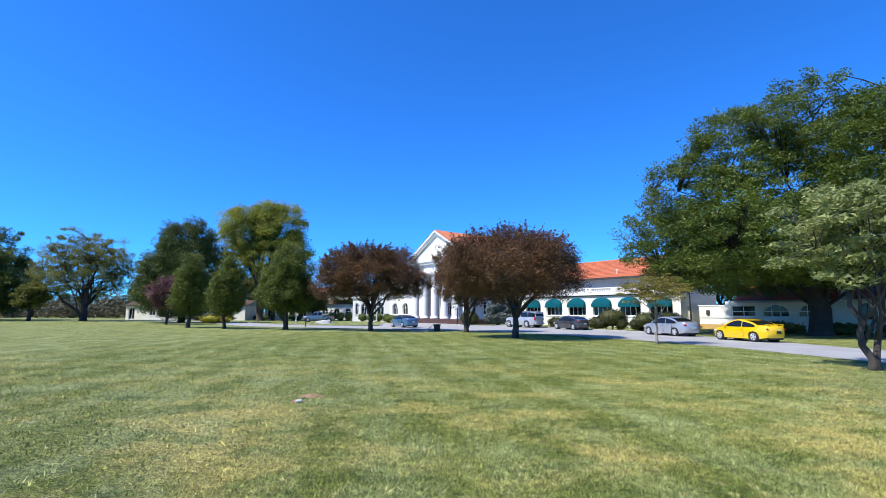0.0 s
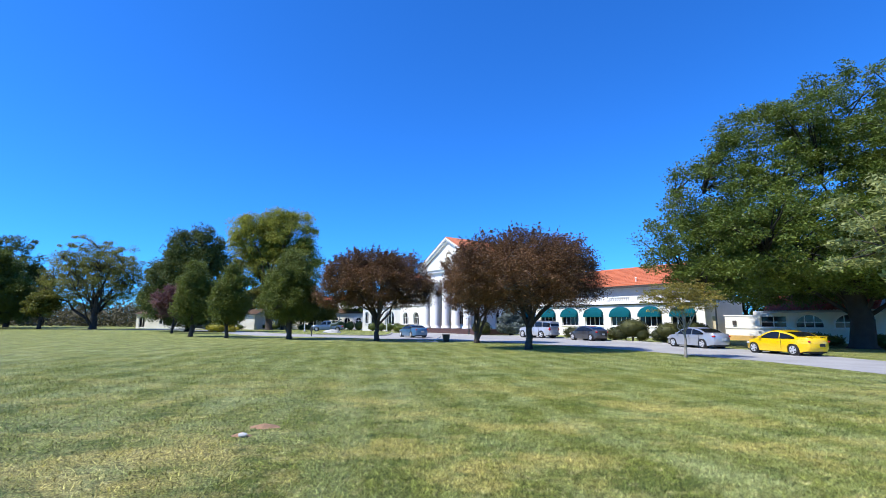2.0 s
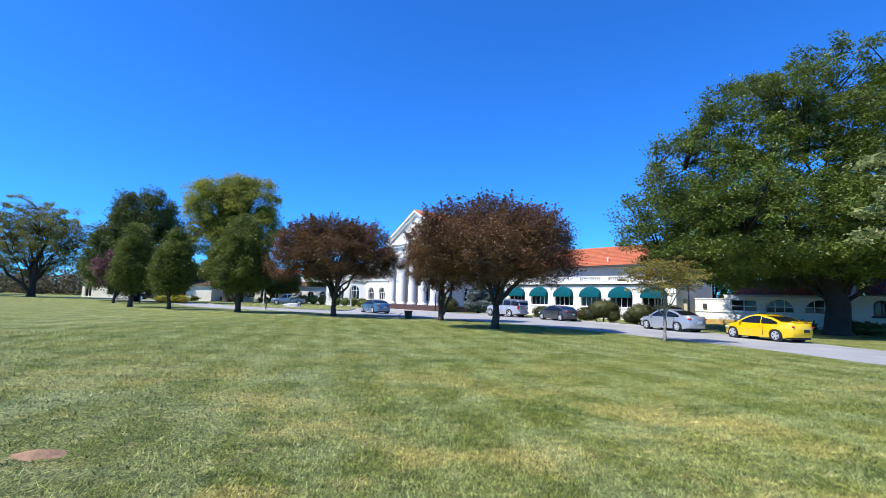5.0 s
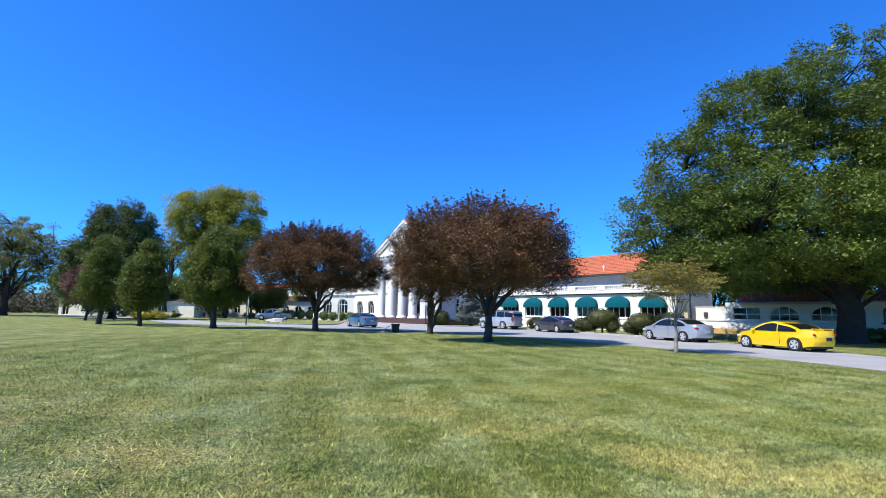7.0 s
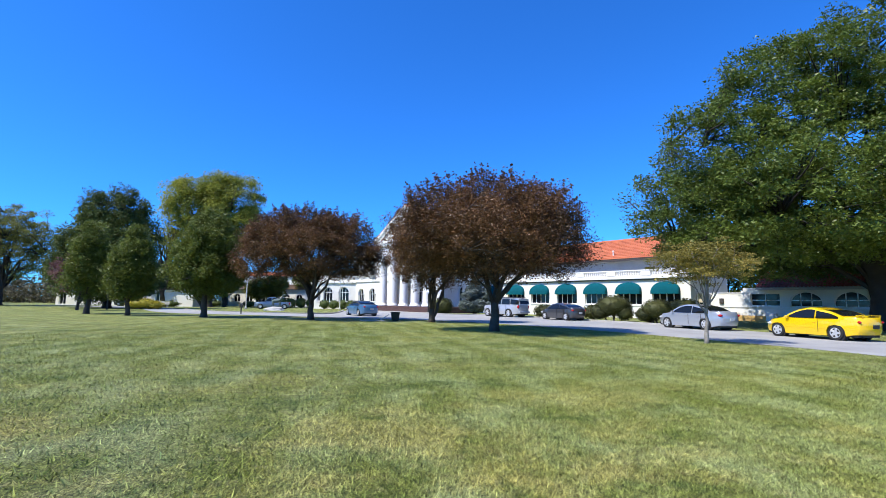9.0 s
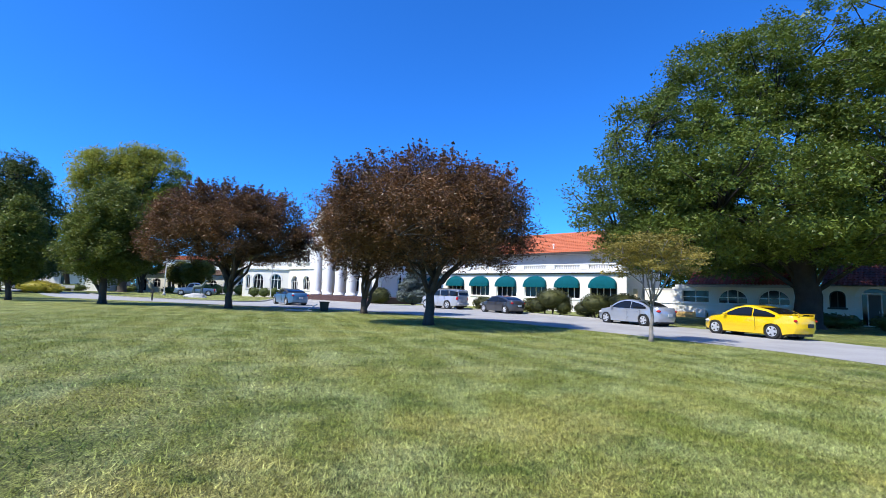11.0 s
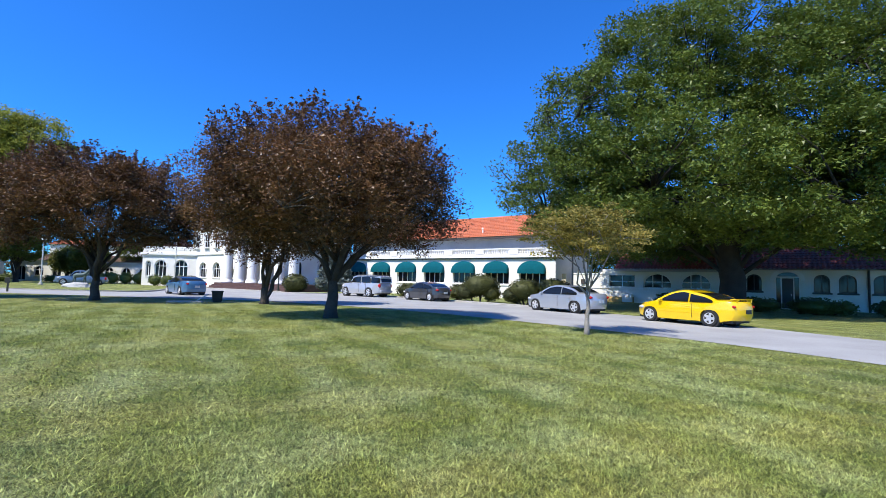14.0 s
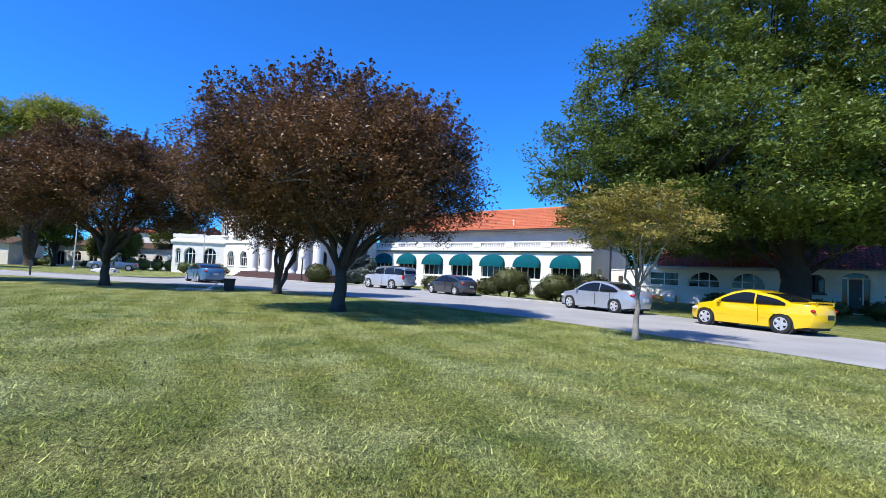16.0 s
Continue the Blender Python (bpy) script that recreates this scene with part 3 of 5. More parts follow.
# balustrade
bal_bm = add_lathe(bmesh.new(), [(0.09, 0), (0.09, 0.04), (0.05, 0.07), (0.085, 0.16), (0.085, 0.21), (0.045, 0.34), (0.075, 0.37), (0.075, 0.41)], 8)
bal_me = link_mesh("baluster", bal_bm, TRIM)
for i in range(-6, 2):
    xa, xb = i * P + W0 + 0.02, (i + 1) * P + W0 - 1.08
    if i == 1:
        xa, xb = 1 * P + W0 + 0.02, 7.58
        part("parapet_post", box(xa, xb, -0.1, 0.3, 4.362, 4.80, 0.02), TRIM, house)
        continue
    part("parapet_post", box(xa, xa + 1.0, -0.1, 0.3, 4.362, 4.80, 0.02), TRIM, house)
    for k in range(11):
        shared("baluster", bal_me, house, pose(xa + 1.0 + (k + 0.5) * (P - 1.0) / 11, 0.1, 4.362))
part("handrail", box(-21.2, 7.6, -0.12, 0.32, 4.803, 4.92, 0.02), TRIM, house)
part("flat_roof", box(-21.2, 7.25, WALL_T + 0.003, 9, 4.10, 4.3), STUCCO_GREY, house)
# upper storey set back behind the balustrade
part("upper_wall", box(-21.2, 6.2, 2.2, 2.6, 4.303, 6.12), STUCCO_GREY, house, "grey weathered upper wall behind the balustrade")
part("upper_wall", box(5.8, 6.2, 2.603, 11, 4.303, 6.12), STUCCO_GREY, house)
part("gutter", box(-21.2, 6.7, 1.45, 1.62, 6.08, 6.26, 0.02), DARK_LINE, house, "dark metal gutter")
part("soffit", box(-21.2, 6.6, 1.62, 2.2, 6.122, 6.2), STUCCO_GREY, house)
tile_roof("roof", house, -21.2, 6.9, 1.5, 6.27, 7.0, 9.1, CLAY, hip1=3.5)
part("ridge_cap", add_lathe(bmesh.new(), [(0.16, 0), (0.16, 24.4)], 8), CLAY, house, m=pose(-21.2, 7.0, 9.1, 0, 90, 0))
part("roof_vent", add_lathe(bmesh.new(), [(0.08, 0), (0.07, 0.5), (0.14, 0.52), (0.14, 0.62), (0.03, 0.7)], 8), TRIM, house, "small white roof vent", m=pose(-1.8, 2.6, 6.75))
bm = bmesh.new()
for v in (((6.9, 1.5, 6.27), (6.9, 12.5, 6.27), (3.4, 7.0, 9.1)), ((-21.2, 12.5, 6.27), (6.9, 12.5, 6.27), (3.4, 7, 9.1), (-21.2, 7, 9.1))):
    bm.faces.new([bm.verts.new(q) for q in v])
part("roof", bm, CLAY, house)

# two-storey block behind the portico
MB = (-44.0, -19.0, -7.0)
wins = [(-41.9, -40.1, 1.3, 2.5, 0.85), (-38.5, -36.7, 1.3, 2.5, 0.85), (-35.3, -33.5, 1.3, 2.5, 0.85)]
wins2 = [(-30.2, -28.9, 1.3, 2.9, 0.6), (-25.6, -24.2, 0.75, 2.9, 0.7), (-21.2, -19.9, 1.3, 2.9, 0.6)]
part("wall", pierced_wall(MB[0], -32.3, 0, 9.0, wins, MB[2]), STUCCO, house)
PB = -3.6
part("wall", pierced_wall(-32.297, MB[1], 0, 9.6, wins2, PB), STUCCO, house)
part("return_wall", box(-32.65, -32.3, MB[2] + WALL_T + 0.003, PB - 0.003, 0, 9.0), STUCCO, house)
for w in wins:
    window(house, *w, MB[2], 2, (2.5,))
    part("arch_moulding", prism([(x, z) for x, z in arch_pts(w[0] - 0.22, w[1] + 0.22, 2.5, 1.1)] + [(x, z) for x, z in reversed(arch_pts(w[0] - 0.02, w[1] + 0.02, 2.5, 0.88))], MB[2] - 0.07, MB[2] - 0.003), TRIM, house)
for w in wins2:
    window(house, *w, PB, 1, (2.9,), mat=DOOR_DARK if w[2] < 1 else None)
for x in (-42.7, -40.2, -37.6, -34.6):
    g = window(house, x - 0.55, x + 0.55, 5.4, 7.2, 0.001, MB[2] - 0.23, 1, (6.3,))
part("string_course", box(MB[0], -32.3, MB[2] - 0.18, MB[2] - 0.003, 4.4, 4.62, 0.03), TRIM, house)
part("string_course", box(MB[0], -32.3, MB[2] - 0.3, MB[2] - 0.003, 8.7, 9.0, 0.03), TRIM, house)
part("side_wall", box(MB[1] - 0.35, MB[1], PB + WALL_T + 0.003, -0.31, 0, 9.6), STUCCO, house)
part("side_wall", box(MB[0], MB[0] + 0.35, MB[2] + WALL_T + 0.003, 6, 0, 9.0), CREAM, house)
part("downpipe", add_lathe(bmesh.new(), [(0.12, 0), (0.12, 8.7)], 8), CREAM, house, "cream downpipe", m=pose(-43.6, MB[2] - 0.14, 0))
tile_roof("roof", house, -44.4, -18.7, MB[2] - 0.4, 9.05, 0.0, 12.2, CLAY, 0.3, 4, 4)

# portico
PF = -10.0
cx = -24.85
part("podium", box(cx - 7.4, cx + 7.4, PF + 0.15, PB - 0.003, 0, 0.74, 0.02), BRICK, house, "dull red brick podium")
for k in range(4):
    part("step", box(cx - 7.6, cx + 7.6, PF - 1.05 + 0.3 * k, PF + 0.147, 0.185 * k, 0.185 * (k + 1) - 0.002), BRICK, house, "dull red brick step")
col = add_lathe(bmesh.new(), [(0.72, 0), (0.72, 0.16), (0.66, 0.18), (0.68, 0.30), (0.56, 0.38), (0.56, 0.5), (0.555, 2.6), (0.52, 4.8), (0.47, 6.35), (0.52, 6.4), (0.52, 6.48), (0.47, 6.5), (0.47, 6.62), (0.64, 6.8), (0.66, 6.82), (0.66, 6.98)], 24)
col_me = link_mesh("column", col, TRIM, True)
for k in range(6):
    shared("column", col_me, house, pose(cx + (k - 2.5) * 2.56, PF + 0.85, 0.742))
for x in (cx - 6.4, cx + 5.3):
    part("pilaster", box(x - 0.5, x + 0.5, PB - 0.25, PB - 0.002, 0.745, 7.7), TRIM, house)
part("architrave", box(cx - 6.95, cx + 6.95, PF + 0.3, PF + 1.4, 7.722, 8.35, 0.02), TRIM, house)
part("frieze", box(cx - 6.9, cx + 6.9, PF + 0.35, PB - 0.002, 8.353, 9.15), TRIM, house)
part("cornice", box(cx - 7.25, cx + 7.25, PF - 0.05, PB - 0.002, 9.153, 9.5, 0.03), TRIM, house)
part("cornice", box(cx - 7.4, cx + 7.4, PF - 0.25, PB - 0.002, 9.503, 9.8, 0.03), TRIM, house)
part("portico_ceiling", box(cx - 6.9, cx + 6.9, PF + 1.42, PB - 0.002, 8.2, 8.35), TRIM, house)
APEX, EDGE = 14.35, 10.1
part("tympanum", prism([(cx - 6.5, 9.803), (cx + 6.5, 9.803), (cx, APEX - 0.5)], PF + 0.30, PF + 0.5), STUCCO, house)
for sgn in (-1, 1):
    for dy, up, th in ((-0.25, 0.0, 0.28), (-0.05, -0.30, 0.28)):
        o = [(cx + sgn * 7.45, EDGE - 0.28 + up), (cx + sgn * 7.45, EDGE + up), (cx, APEX + up), (cx, APEX - th + up)]
        part("raking_cornice", prism(o, PF + dy, PF + 0.298), TRIM, house)
    bm = bmesh.new()
    # gable roof running back over the block
    pts = [(cx + sgn * 7.6, EDGE + 0.02), (cx, APEX + 0.05)]
    n = 44
    rows = []
    for j in range(13):
        f = j / 12
        x, z = pts[0][0] + (pts[1][0] - pts[0][0]) * f, pts[0][1] + (pts[1][1] - pts[0][1]) * f
        rows.append([bm.verts.new((x, PF - 0.27 + 20 * i / (2 * n), z + (0.06 if i % 2 else 0) + 0.01)) for i in range(2 * n + 1)])
    for p, q in zip(rows, rows[1:]):
        for i in range(2 * n):
            bm.faces.new((p[i], p[i + 1], q[i + 1], q[i]))
    part("roof", bm, CLAY, house)
part("gable_back", prism([(cx - 7.5, 9.6), (cx + 7.5, 9.6), (cx, APEX)], 9.4, 9.6), STUCCO, house)
part("gable_side", box(cx - 7.3, cx - 7.0, MB[2] + 0.4, 9.4, 9.0, 10.1), STUCCO, house)
part("gable_side", box(cx + 7.0, cx + 7.3, MB[2] + 0.4, 9.4, 8.0, 10.1), STUCCO, house)
bm = bmesh.new()
emblem = [Vector((cx + x, PF + 0.27, 11.25 + z)) for x, z in ((0.42, 0.55), (0.2, 0.82), (-0.2, 0.82), (-0.45, 0.5), (-0.3, 0.15), (0.25, -0.15), (0.45, -0.5), (0.2, -0.82), (-0.2, -0.82), (-0.45, -0.55))]
add_tube(bm, emblem, [0.07] * 10, 6)
part("emblem", bm, CREAM, house, "pale relief emblem on the pediment")

# ---- left pavilion, facing the lawn ----
pav = thing("pavilion", pose(-16.6, 91.5, 0, 0, 0, -14), "white single-storey pavilion with tall arched windows", "building")
pw = [(0.5, 1.15, 1.3, 3.1, 0.35), (1.7, 3.3, 1.2, 2.75, 0.85), (4.4, 6.2, 1.2, 2.75, 0.9)]
part("wall", pierced_wall(0, 7.6, 0, 5.0, pw, 0), STUCCO, pav)
for w in pw:
    window(pav, *w, 0, 1 if w[1] - w[0] < 1 else 2, (w[3],))
    part("arch_moulding", prism(arch_pts(w[0] - 0.2, w[1] + 0.2, w[3], w[4] + 0.22) + list(reversed(arch_pts(w[0] - 0.02, w[1] + 0.02, w[3], w[4] + 0.03))), -0.07, -0.003), TRIM, pav)
part("cornice", box(-0.25, 7.85, -0.25, -0.003, 4.3, 4.6, 0.03), TRIM, pav)
part("parapet", box(-0.1, 7.7, 0, 0.3, 5.003, 5.5, 0.03), TRIM, pav)
part("side_wall", box(0, 0.35, WALL_T + 0.003, 12, 0, 5.0), STUCCO, pav)
part("side_wall", box(7.25, 7.6, WALL_T + 0.003, 12, 0, 5.0), CREAM, pav)
part("flat_roof", box(0.36, 7.24, WALL_T + 0.003, 12, 4.7, 4.9), STUCCO_GREY, pav)
part("downpipe", add_lathe(bmesh.new(), [(0.1, 0), (0.1, 5.0)], 8), CREAM, pav, "cream downpipe", m=pose(7.75, -0.12, 0))

# ---- low annexe on the right, under the big tree ----
Q = 3.0
ann = thing("annexe", BUILD, "white single-storey annexe with arched windows and dark red tile roof", "building")
ops = [(11.6, 13.9, 1.37, 2.45, 0.001), (14.6, 16.9, 1.35, 1.75, 0.9), (17.65, 19.9, 1.35, 1.75, 0.9), (22.4, 23.4, 1.33, 2.2, 0.45), (24.25, 25.85, 0.05, 2.2, 0.62),
       (26.65, 27.6, 1.33, 2.2, 0.45), (28.1, 29.1, 1.33, 2.2, 0.45), (30.0, 31.2, 1.33, 2.2, 0.45), (32.4, 33.4, 1.33, 2.2, 0.45), (34.6, 35.6, 1.33, 2.2, 0.45), (37.0, 38.0, 1.33, 2.2, 0.45)]
part("wall", pierced_wall(11.0, 42, 0, 3.0, ops, Q), STUCCO, ann)
part("wall", box(8.2, 10.997, Q, Q + WALL_T, 0, 2.5), STUCCO, ann)
part("coping", box(8.1, 11.1, Q - 0.05, Q + WALL_T + 0.05, 2.503, 2.6, 0.02), TRIM, ann)
for k, w in enumerate(ops):
    if k == 4:
        continue
    window(ann, *w, Q, 2 if k in (1, 2) else 1, (1.9,) if k < 3 else (), mat=TRIM if k < 3 else DOOR_DARK, sill_out=0.12)
    if k >= 3:
        part("window_sill", box(w[0] - 0.12, w[1] + 0.12, Q - 0.16, Q - 0.124, 1.2, 1.32), DOOR_DARK, ann)
door = part("door", box(24.7, 25.4, Q + 0.14, Q + 0.2, 0.06, 2.35), DOOR_DARK, ann, "dark glazed door")
part("door_handle", box(25.27, 25.31, Q + 0.09, Q + 0.139, 1.0, 1.15), TRIM, door)
for a, b in ((24.62, 24.698), (25.402, 25.48), (24.27, 24.33), (25.77, 25.83)):
    part("door_frame", box(a, b, Q + 0.10, Q + 0.22, 0.06, 2.4), TRIM, ann)
part("door_frame", box(24.27, 25.83, Q + 0.09, Q + 0.21, 2.403, 2.5), TRIM, ann)
part("sidelight", box(24.335, 24.615, Q + 0.16, Q + 0.18, 0.06, 2.4), PANE, ann)
part("sidelight", box(25.485, 25.765, Q + 0.16, Q + 0.18, 0.06, 2.4), PANE, ann)
part("fanlight", prism([(24.27, 2.51)] + arch_pts(24.27, 25.83, 2.52, 0.3) + [(25.83, 2.51)], Q + 0.16, Q + 0.18), PANE, ann)
part("door_surround", prism(arch_pts(23.95, 26.15, 2.2, 0.92) + list(reversed(arch_pts(24.23, 25.87, 2.2, 0.64))), Q - 0.1, Q - 0.003), TRIM, ann)
part("downpipe", add_lathe(bmesh.new(), [(0.07, 0), (0.07, 3.0)], 8), DARK_LINE, ann, "dark downpipe", m=pose(29.75, Q - 0.09, 0))
part("base_band", box(8.2, 13.8, Q - 0.05, Q - 0.003, 0, 0.5), OCHRE, ann, "rust-stained painted plinth")
part("band", box(8.2, 24.0, Q - 0.08, Q - 0.052, 1.24, 1.30), TRIM, ann)
part("electric_meter", box(9.0, 9.35, Q - 0.16, Q - 0.003, 1.55, 2.05, 0.02), DARK_LINE, ann, "dark wall-mounted meter box")
part("air_conditioner", box(12.9, 13.7, Q - 0.55, Q - 0.06, 0.05, 0.75, 0.03), TRIM, ann, "white boxed air-conditioning unit")
tile_roof("roof", ann, 12.4, 21.2, Q - 1.3, 2.95, Q + 1.4, 4.5, CLAY_OLD, 0.26)
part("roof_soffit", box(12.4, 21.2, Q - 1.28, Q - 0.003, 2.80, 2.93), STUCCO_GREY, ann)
part("gable", prism([(15.6, 4.3), (21.4, 4.3), (18.4, 5.9)], Q + 1.3, Q + 1.5), DARK_LINE, ann, "dark gable end")
tile_roof("roof", ann, 22.0, 42, Q - 0.5, 3.02, Q + 3.5, 5.0, CLAY_OLD, 0.3)
part("rear_wall", box(8.2, 42, Q + 8, Q + 8.3, 0, 3.0), STUCCO, ann)
part("side_wall", box(8.2, 8.5, Q + WALL_T + 0.003, Q + 8, 0, 2.5), STUCCO, ann)
part("ceiling_slab", box(11.0, 42, Q + WALL_T + 0.003, Q + 8, 2.85, 3.0), STUCCO_GREY, ann)
part("screen_fence", box(7.75, 8.15, 1.2, 1.3, 0, 2.5), CREAM, ann, "weathered timber screen")


# ---- far white arcaded wings on the left ----
def arcade(x, y, turn, length, height, label, upper=False, step=2.6, seed=0, roof=CLAY):
    h = thing("arcaded_wing", pose(x, y, 0, 0, 0, turn), label, "building", "far arcaded wings")
    n = int(length / step)
    op = [(0.6 + k * step, 0.6 + k * step + 1.35, 0.9 if k % 3 else 0.15, 1.95, 0.6) for k in range(n)]
    part("wall", pierced_wall(0, length, 0, height, op), STUCCO, h)
    for k, w in enumerate(op):
        window(h, *w, 0, 1, (1.9,) if k % 2 else (), sill_out=0.06)
    part("cornice", box(-0.1, length + 0.1, -0.14, -0.003, height - 0.25, height, 0.02), TRIM, h)
    part("side_wall", box(0, 0.35, WALL_T + 0.003, 7, 0, height), STUCCO, h)
    part("side_wall", box(length - 0.35, length, WALL_T + 0.003, 7, 0, height), STUCCO, h)
    tile_roof("roof", h, -0.3, length + 0.3, -0.4, height + 0.02, 3.6, height + 1.15, roof, 0.4)
    tile_roof("roof", h, -0.3, length + 0.3, 7.4, height + 0.02, 3.6, height + 1.15, roof, 0.4)
    return h


arcade(-39.5, 109.0, -9, 21, 3.4, "far white arcaded wing with brown tile roof", roof=ROOF_BROWN)
arcade(-64.8, 100.0, -7, 26, 2.9, "long low white wing beyond the lawn", step=4.6, roof=ROOF_BROWN)
arcade(-17, 112, -10, 9, 3.6, "white link wing beside the pavilion with brown roof", roof=ROOF_BROWN)
arcade(-42, 127, -10, 20, 7.0, "taller far white wing with orange tile roof")


# ---- cars ----
TYRE = material("black_tyre_rubber", (0.018, 0.018, 0.018), 0.85, 0.2, 8, 60, 0.2)
ALLOY = material("silver_alloy", (0.68, 0.68, 0.69), 0.35, 0.1, 5, 40, 0.0, metal=0.55)
CAR_GLASS = glass_material("tinted_car_glass", (0.010, 0.012, 0.014), 0.03)
LAMP_RED = glass_material("red_lamp_lens", (0.42, 0.015, 0.015), 0.15)
LAMP_CLEAR = glass_material("clear_lamp_lens", (0.55, 0.56, 0.58), 0.1)
BLACK_TRIM = material("black_plastic_trim", (0.02, 0.02, 0.02), 0.6, 0.2, 6, 40, 0.05)
PLATE = material("licence_plate_paint", (0.55, 0.56, 0.55), 0.5, 0.2, 20, 60, 0.0)


def paint(name, colour, metal=0.0):
    m = material(name, colour, 0.32, 0.05, 1.5, 60, 0.0, metal=metal, coat=1.0)
    return m


YELLOW = paint("yellow_car_paint", (0.82, 0.52, 0.0))
SILVER = paint("pale_silver_car_paint", (0.42, 0.45, 0.50), 0.45)
GREY = paint("dark_grey_car_paint", (0.055, 0.055, 0.06), 0.3)
WHITE_SILVER = paint("champagne_silver_car_paint", (0.46, 0.47, 0.49), 0.35)
BLUE = paint("light_blue_car_paint", (0.065, 0.17, 0.31), 0.3)
CANVAS = material("dark_canvas_hood", (0.03, 0.035, 0.05), 0.9, 0.2, 4, 60, 0.1)
TRUCK_BLUE = paint("slate_blue_car_paint", (0.13, 0.19, 0.27), 0.2)


def car(name, at, turn, length, width, height, wheelbase, front_over, wheel_r, hood, belt, tail, roof, colour, label, top_mat=None, spoiler=False, side_windows=2, tall=False, wagon=False):
    """at: middle of the car on the ground; it faces local -x turned by turn. hood, belt, tail: heights; roof: x of windscreen foot, windscreen top, roof end, rear glass foot, from the nose."""
    root = thing(name, pose(*at, 0, 0, turn), label, "car", "cars parked along the drive")
    top_mat = top_mat or colour
    x0 = -length / 2
    fx, rx = x0 + front_over, x0 + front_over + wheelbase
    hw = width / 2
    gr = 0.19 if not tall else 0.28

    def yside(x, z):
        u = (x / (length / 2))
        k = 1 - 0.22 * abs(u) ** 5 - 0.03 * u * u
        v = (z - 0.62) / 0.5
        return hw * k * (1 - 0.07 * v * v)

    R = wheel_r + 0.055

    def arc(c):
        return [(c + R * math.cos(a), max(gr, wheel_r + R * math.sin(a))) for a in [math.radians(180 - 180 * k / 14) for k in range(15)]]

    wf, wt, re, rf = [x0 + v for v in roof]
    tail_x = length / 2
    outline = [(x0 + 0.06, gr + 0.06), (fx - R, gr)] + arc(fx)[1:-1] + [(fx + R, gr), (rx - R, gr)] + arc(rx)[1:-1] + [(rx + R, gr), (tail_x - 0.10, gr + 0.08),
               (tail_x - 0.01, gr + 0.28), (tail_x, tail * 0.72), (tail_x - 0.05, tail - 0.06), (tail_x - 0.12, tail), (rf, tail + 0.015), (rf - 0.25, belt), (wf + 0.3, belt), (wf, hood + 0.05),
               *([(x0 + 0.4, hood - 0.01), (x0 + 0.10, hood - 0.06), (x0 + 0.02, hood - 0.16), (x0, hood - 0.5)] if tall else [(x0 + 0.55, hood - 0.05), (x0 + 0.22, hood - 0.13), (x0 + 0.05, hood - 0.26), (x0, hood - 0.42)])]
    bm = prism(outline, -1, 1)
    for z in (0.35, 0.5, 0.62, 0.74):
        bmesh.ops.bisect_plane(bm, geom=bm.verts[:] + bm.edges[:] + bm.faces[:], plane_co=(0, 0, z), plane_no=(0, 0, 1))
    for k in range(1, 14):
        bmesh.ops.bisect_plane(bm, geom=bm.verts[:] + bm.edges[:] + bm.faces[:], plane_co=(x0 + length * k / 14, 0, 0), plane_no=(1, 0, 0))
    for f in (-0.94, -0.8, -0.5, 0.0, 0.5, 0.8, 0.94):
        bmesh.ops.bisect_plane(bm, geom=bm.verts[:] + bm.edges[:] + bm.faces[:], plane_co=(0, f, 0), plane_no=(0, 1, 0))
    for v in bm.verts:
        e = abs(v.co.y)
        f = v.co.y
        crown_drop = 0.0
        if v.co.z > 0.75 * hood and e > 0.99:
            crown_drop = 0.03
        v.co.y = f * yside(v.co.x, v.co.z) * (1.0 if e < 0.99 else 1.0)
        if v.co.x < x0 + 0.5 or v.co.x > tail_x - 0.4:
            v.co.x += (-0.20 if v.co.x > 0 else 0.24) * e ** 3
        v.co.z -= crown_drop
    body = part("body", bm, colour, root, smooth=38)
    # cabin
    rh = height
    mid = (wt + re) / 2
    top_line = smooth_line([(wf, hood + 0.03), (wf * 0.5 + wt * 0.5, (hood + rh) / 2 + 0.02), (wt, rh - 0.06), (mid, rh + 0.005), (re, rh - 0.075), (re * 0.5 + rf * 0.5, (rh + tail) / 2 + (0.0 if wagon else 0.02)), (rf, tail + 0.005)], 4)
    cab = top_line + [(rf - 0.25, belt - 0.02), (wf + 0.3, belt - 0.02)]

    def ycab(x, z):
        k = (z - belt) / max(0.1, rh - belt)
        lean = 0.10 if tall else 0.2
        return yside(x, belt) * (0.985 - lean * max(0, k) ** 1.3) - 0.01

    bm = prism(cab, -1, 1)
    for z in (belt + 0.12, belt + 0.25, rh - 0.12):
        bmesh.ops.bisect_plane(bm, geom=bm.verts[:] + bm.edges[:] + bm.faces[:], plane_co=(0, 0, z), plane_no=(0, 0, 1))
    for f in (-0.93, -0.5, 0.0, 0.5, 0.93):
        bmesh.ops.bisect_plane(bm, geom=bm.verts[:] + bm.edges[:] + bm.faces[:], plane_co=(0, f, 0), plane_no=(0, 1, 0))
    for v in bm.verts:
        if abs(v.co.y) > 0.99 and v.co.z > rh - 0.08:
            v.co.z -= 0.035
        v.co.y *= ycab(v.co.x, v.co.z)
    part("cabin", bm, top_mat, root, smooth=38)
    # side glass: strips that follow the roof's curve
    b0 = belt + 0.02
    tx, tz = [p[0] for p in top_line], [p[1] for p in top_line]
    zs = np.interp(np.linspace(tx[0], tx[-1], 200), tx, tz)
    xs = np.linspace(tx[0], tx[-1], 200)
    clear = xs[zs - 0.085 > b0 + 0.03]
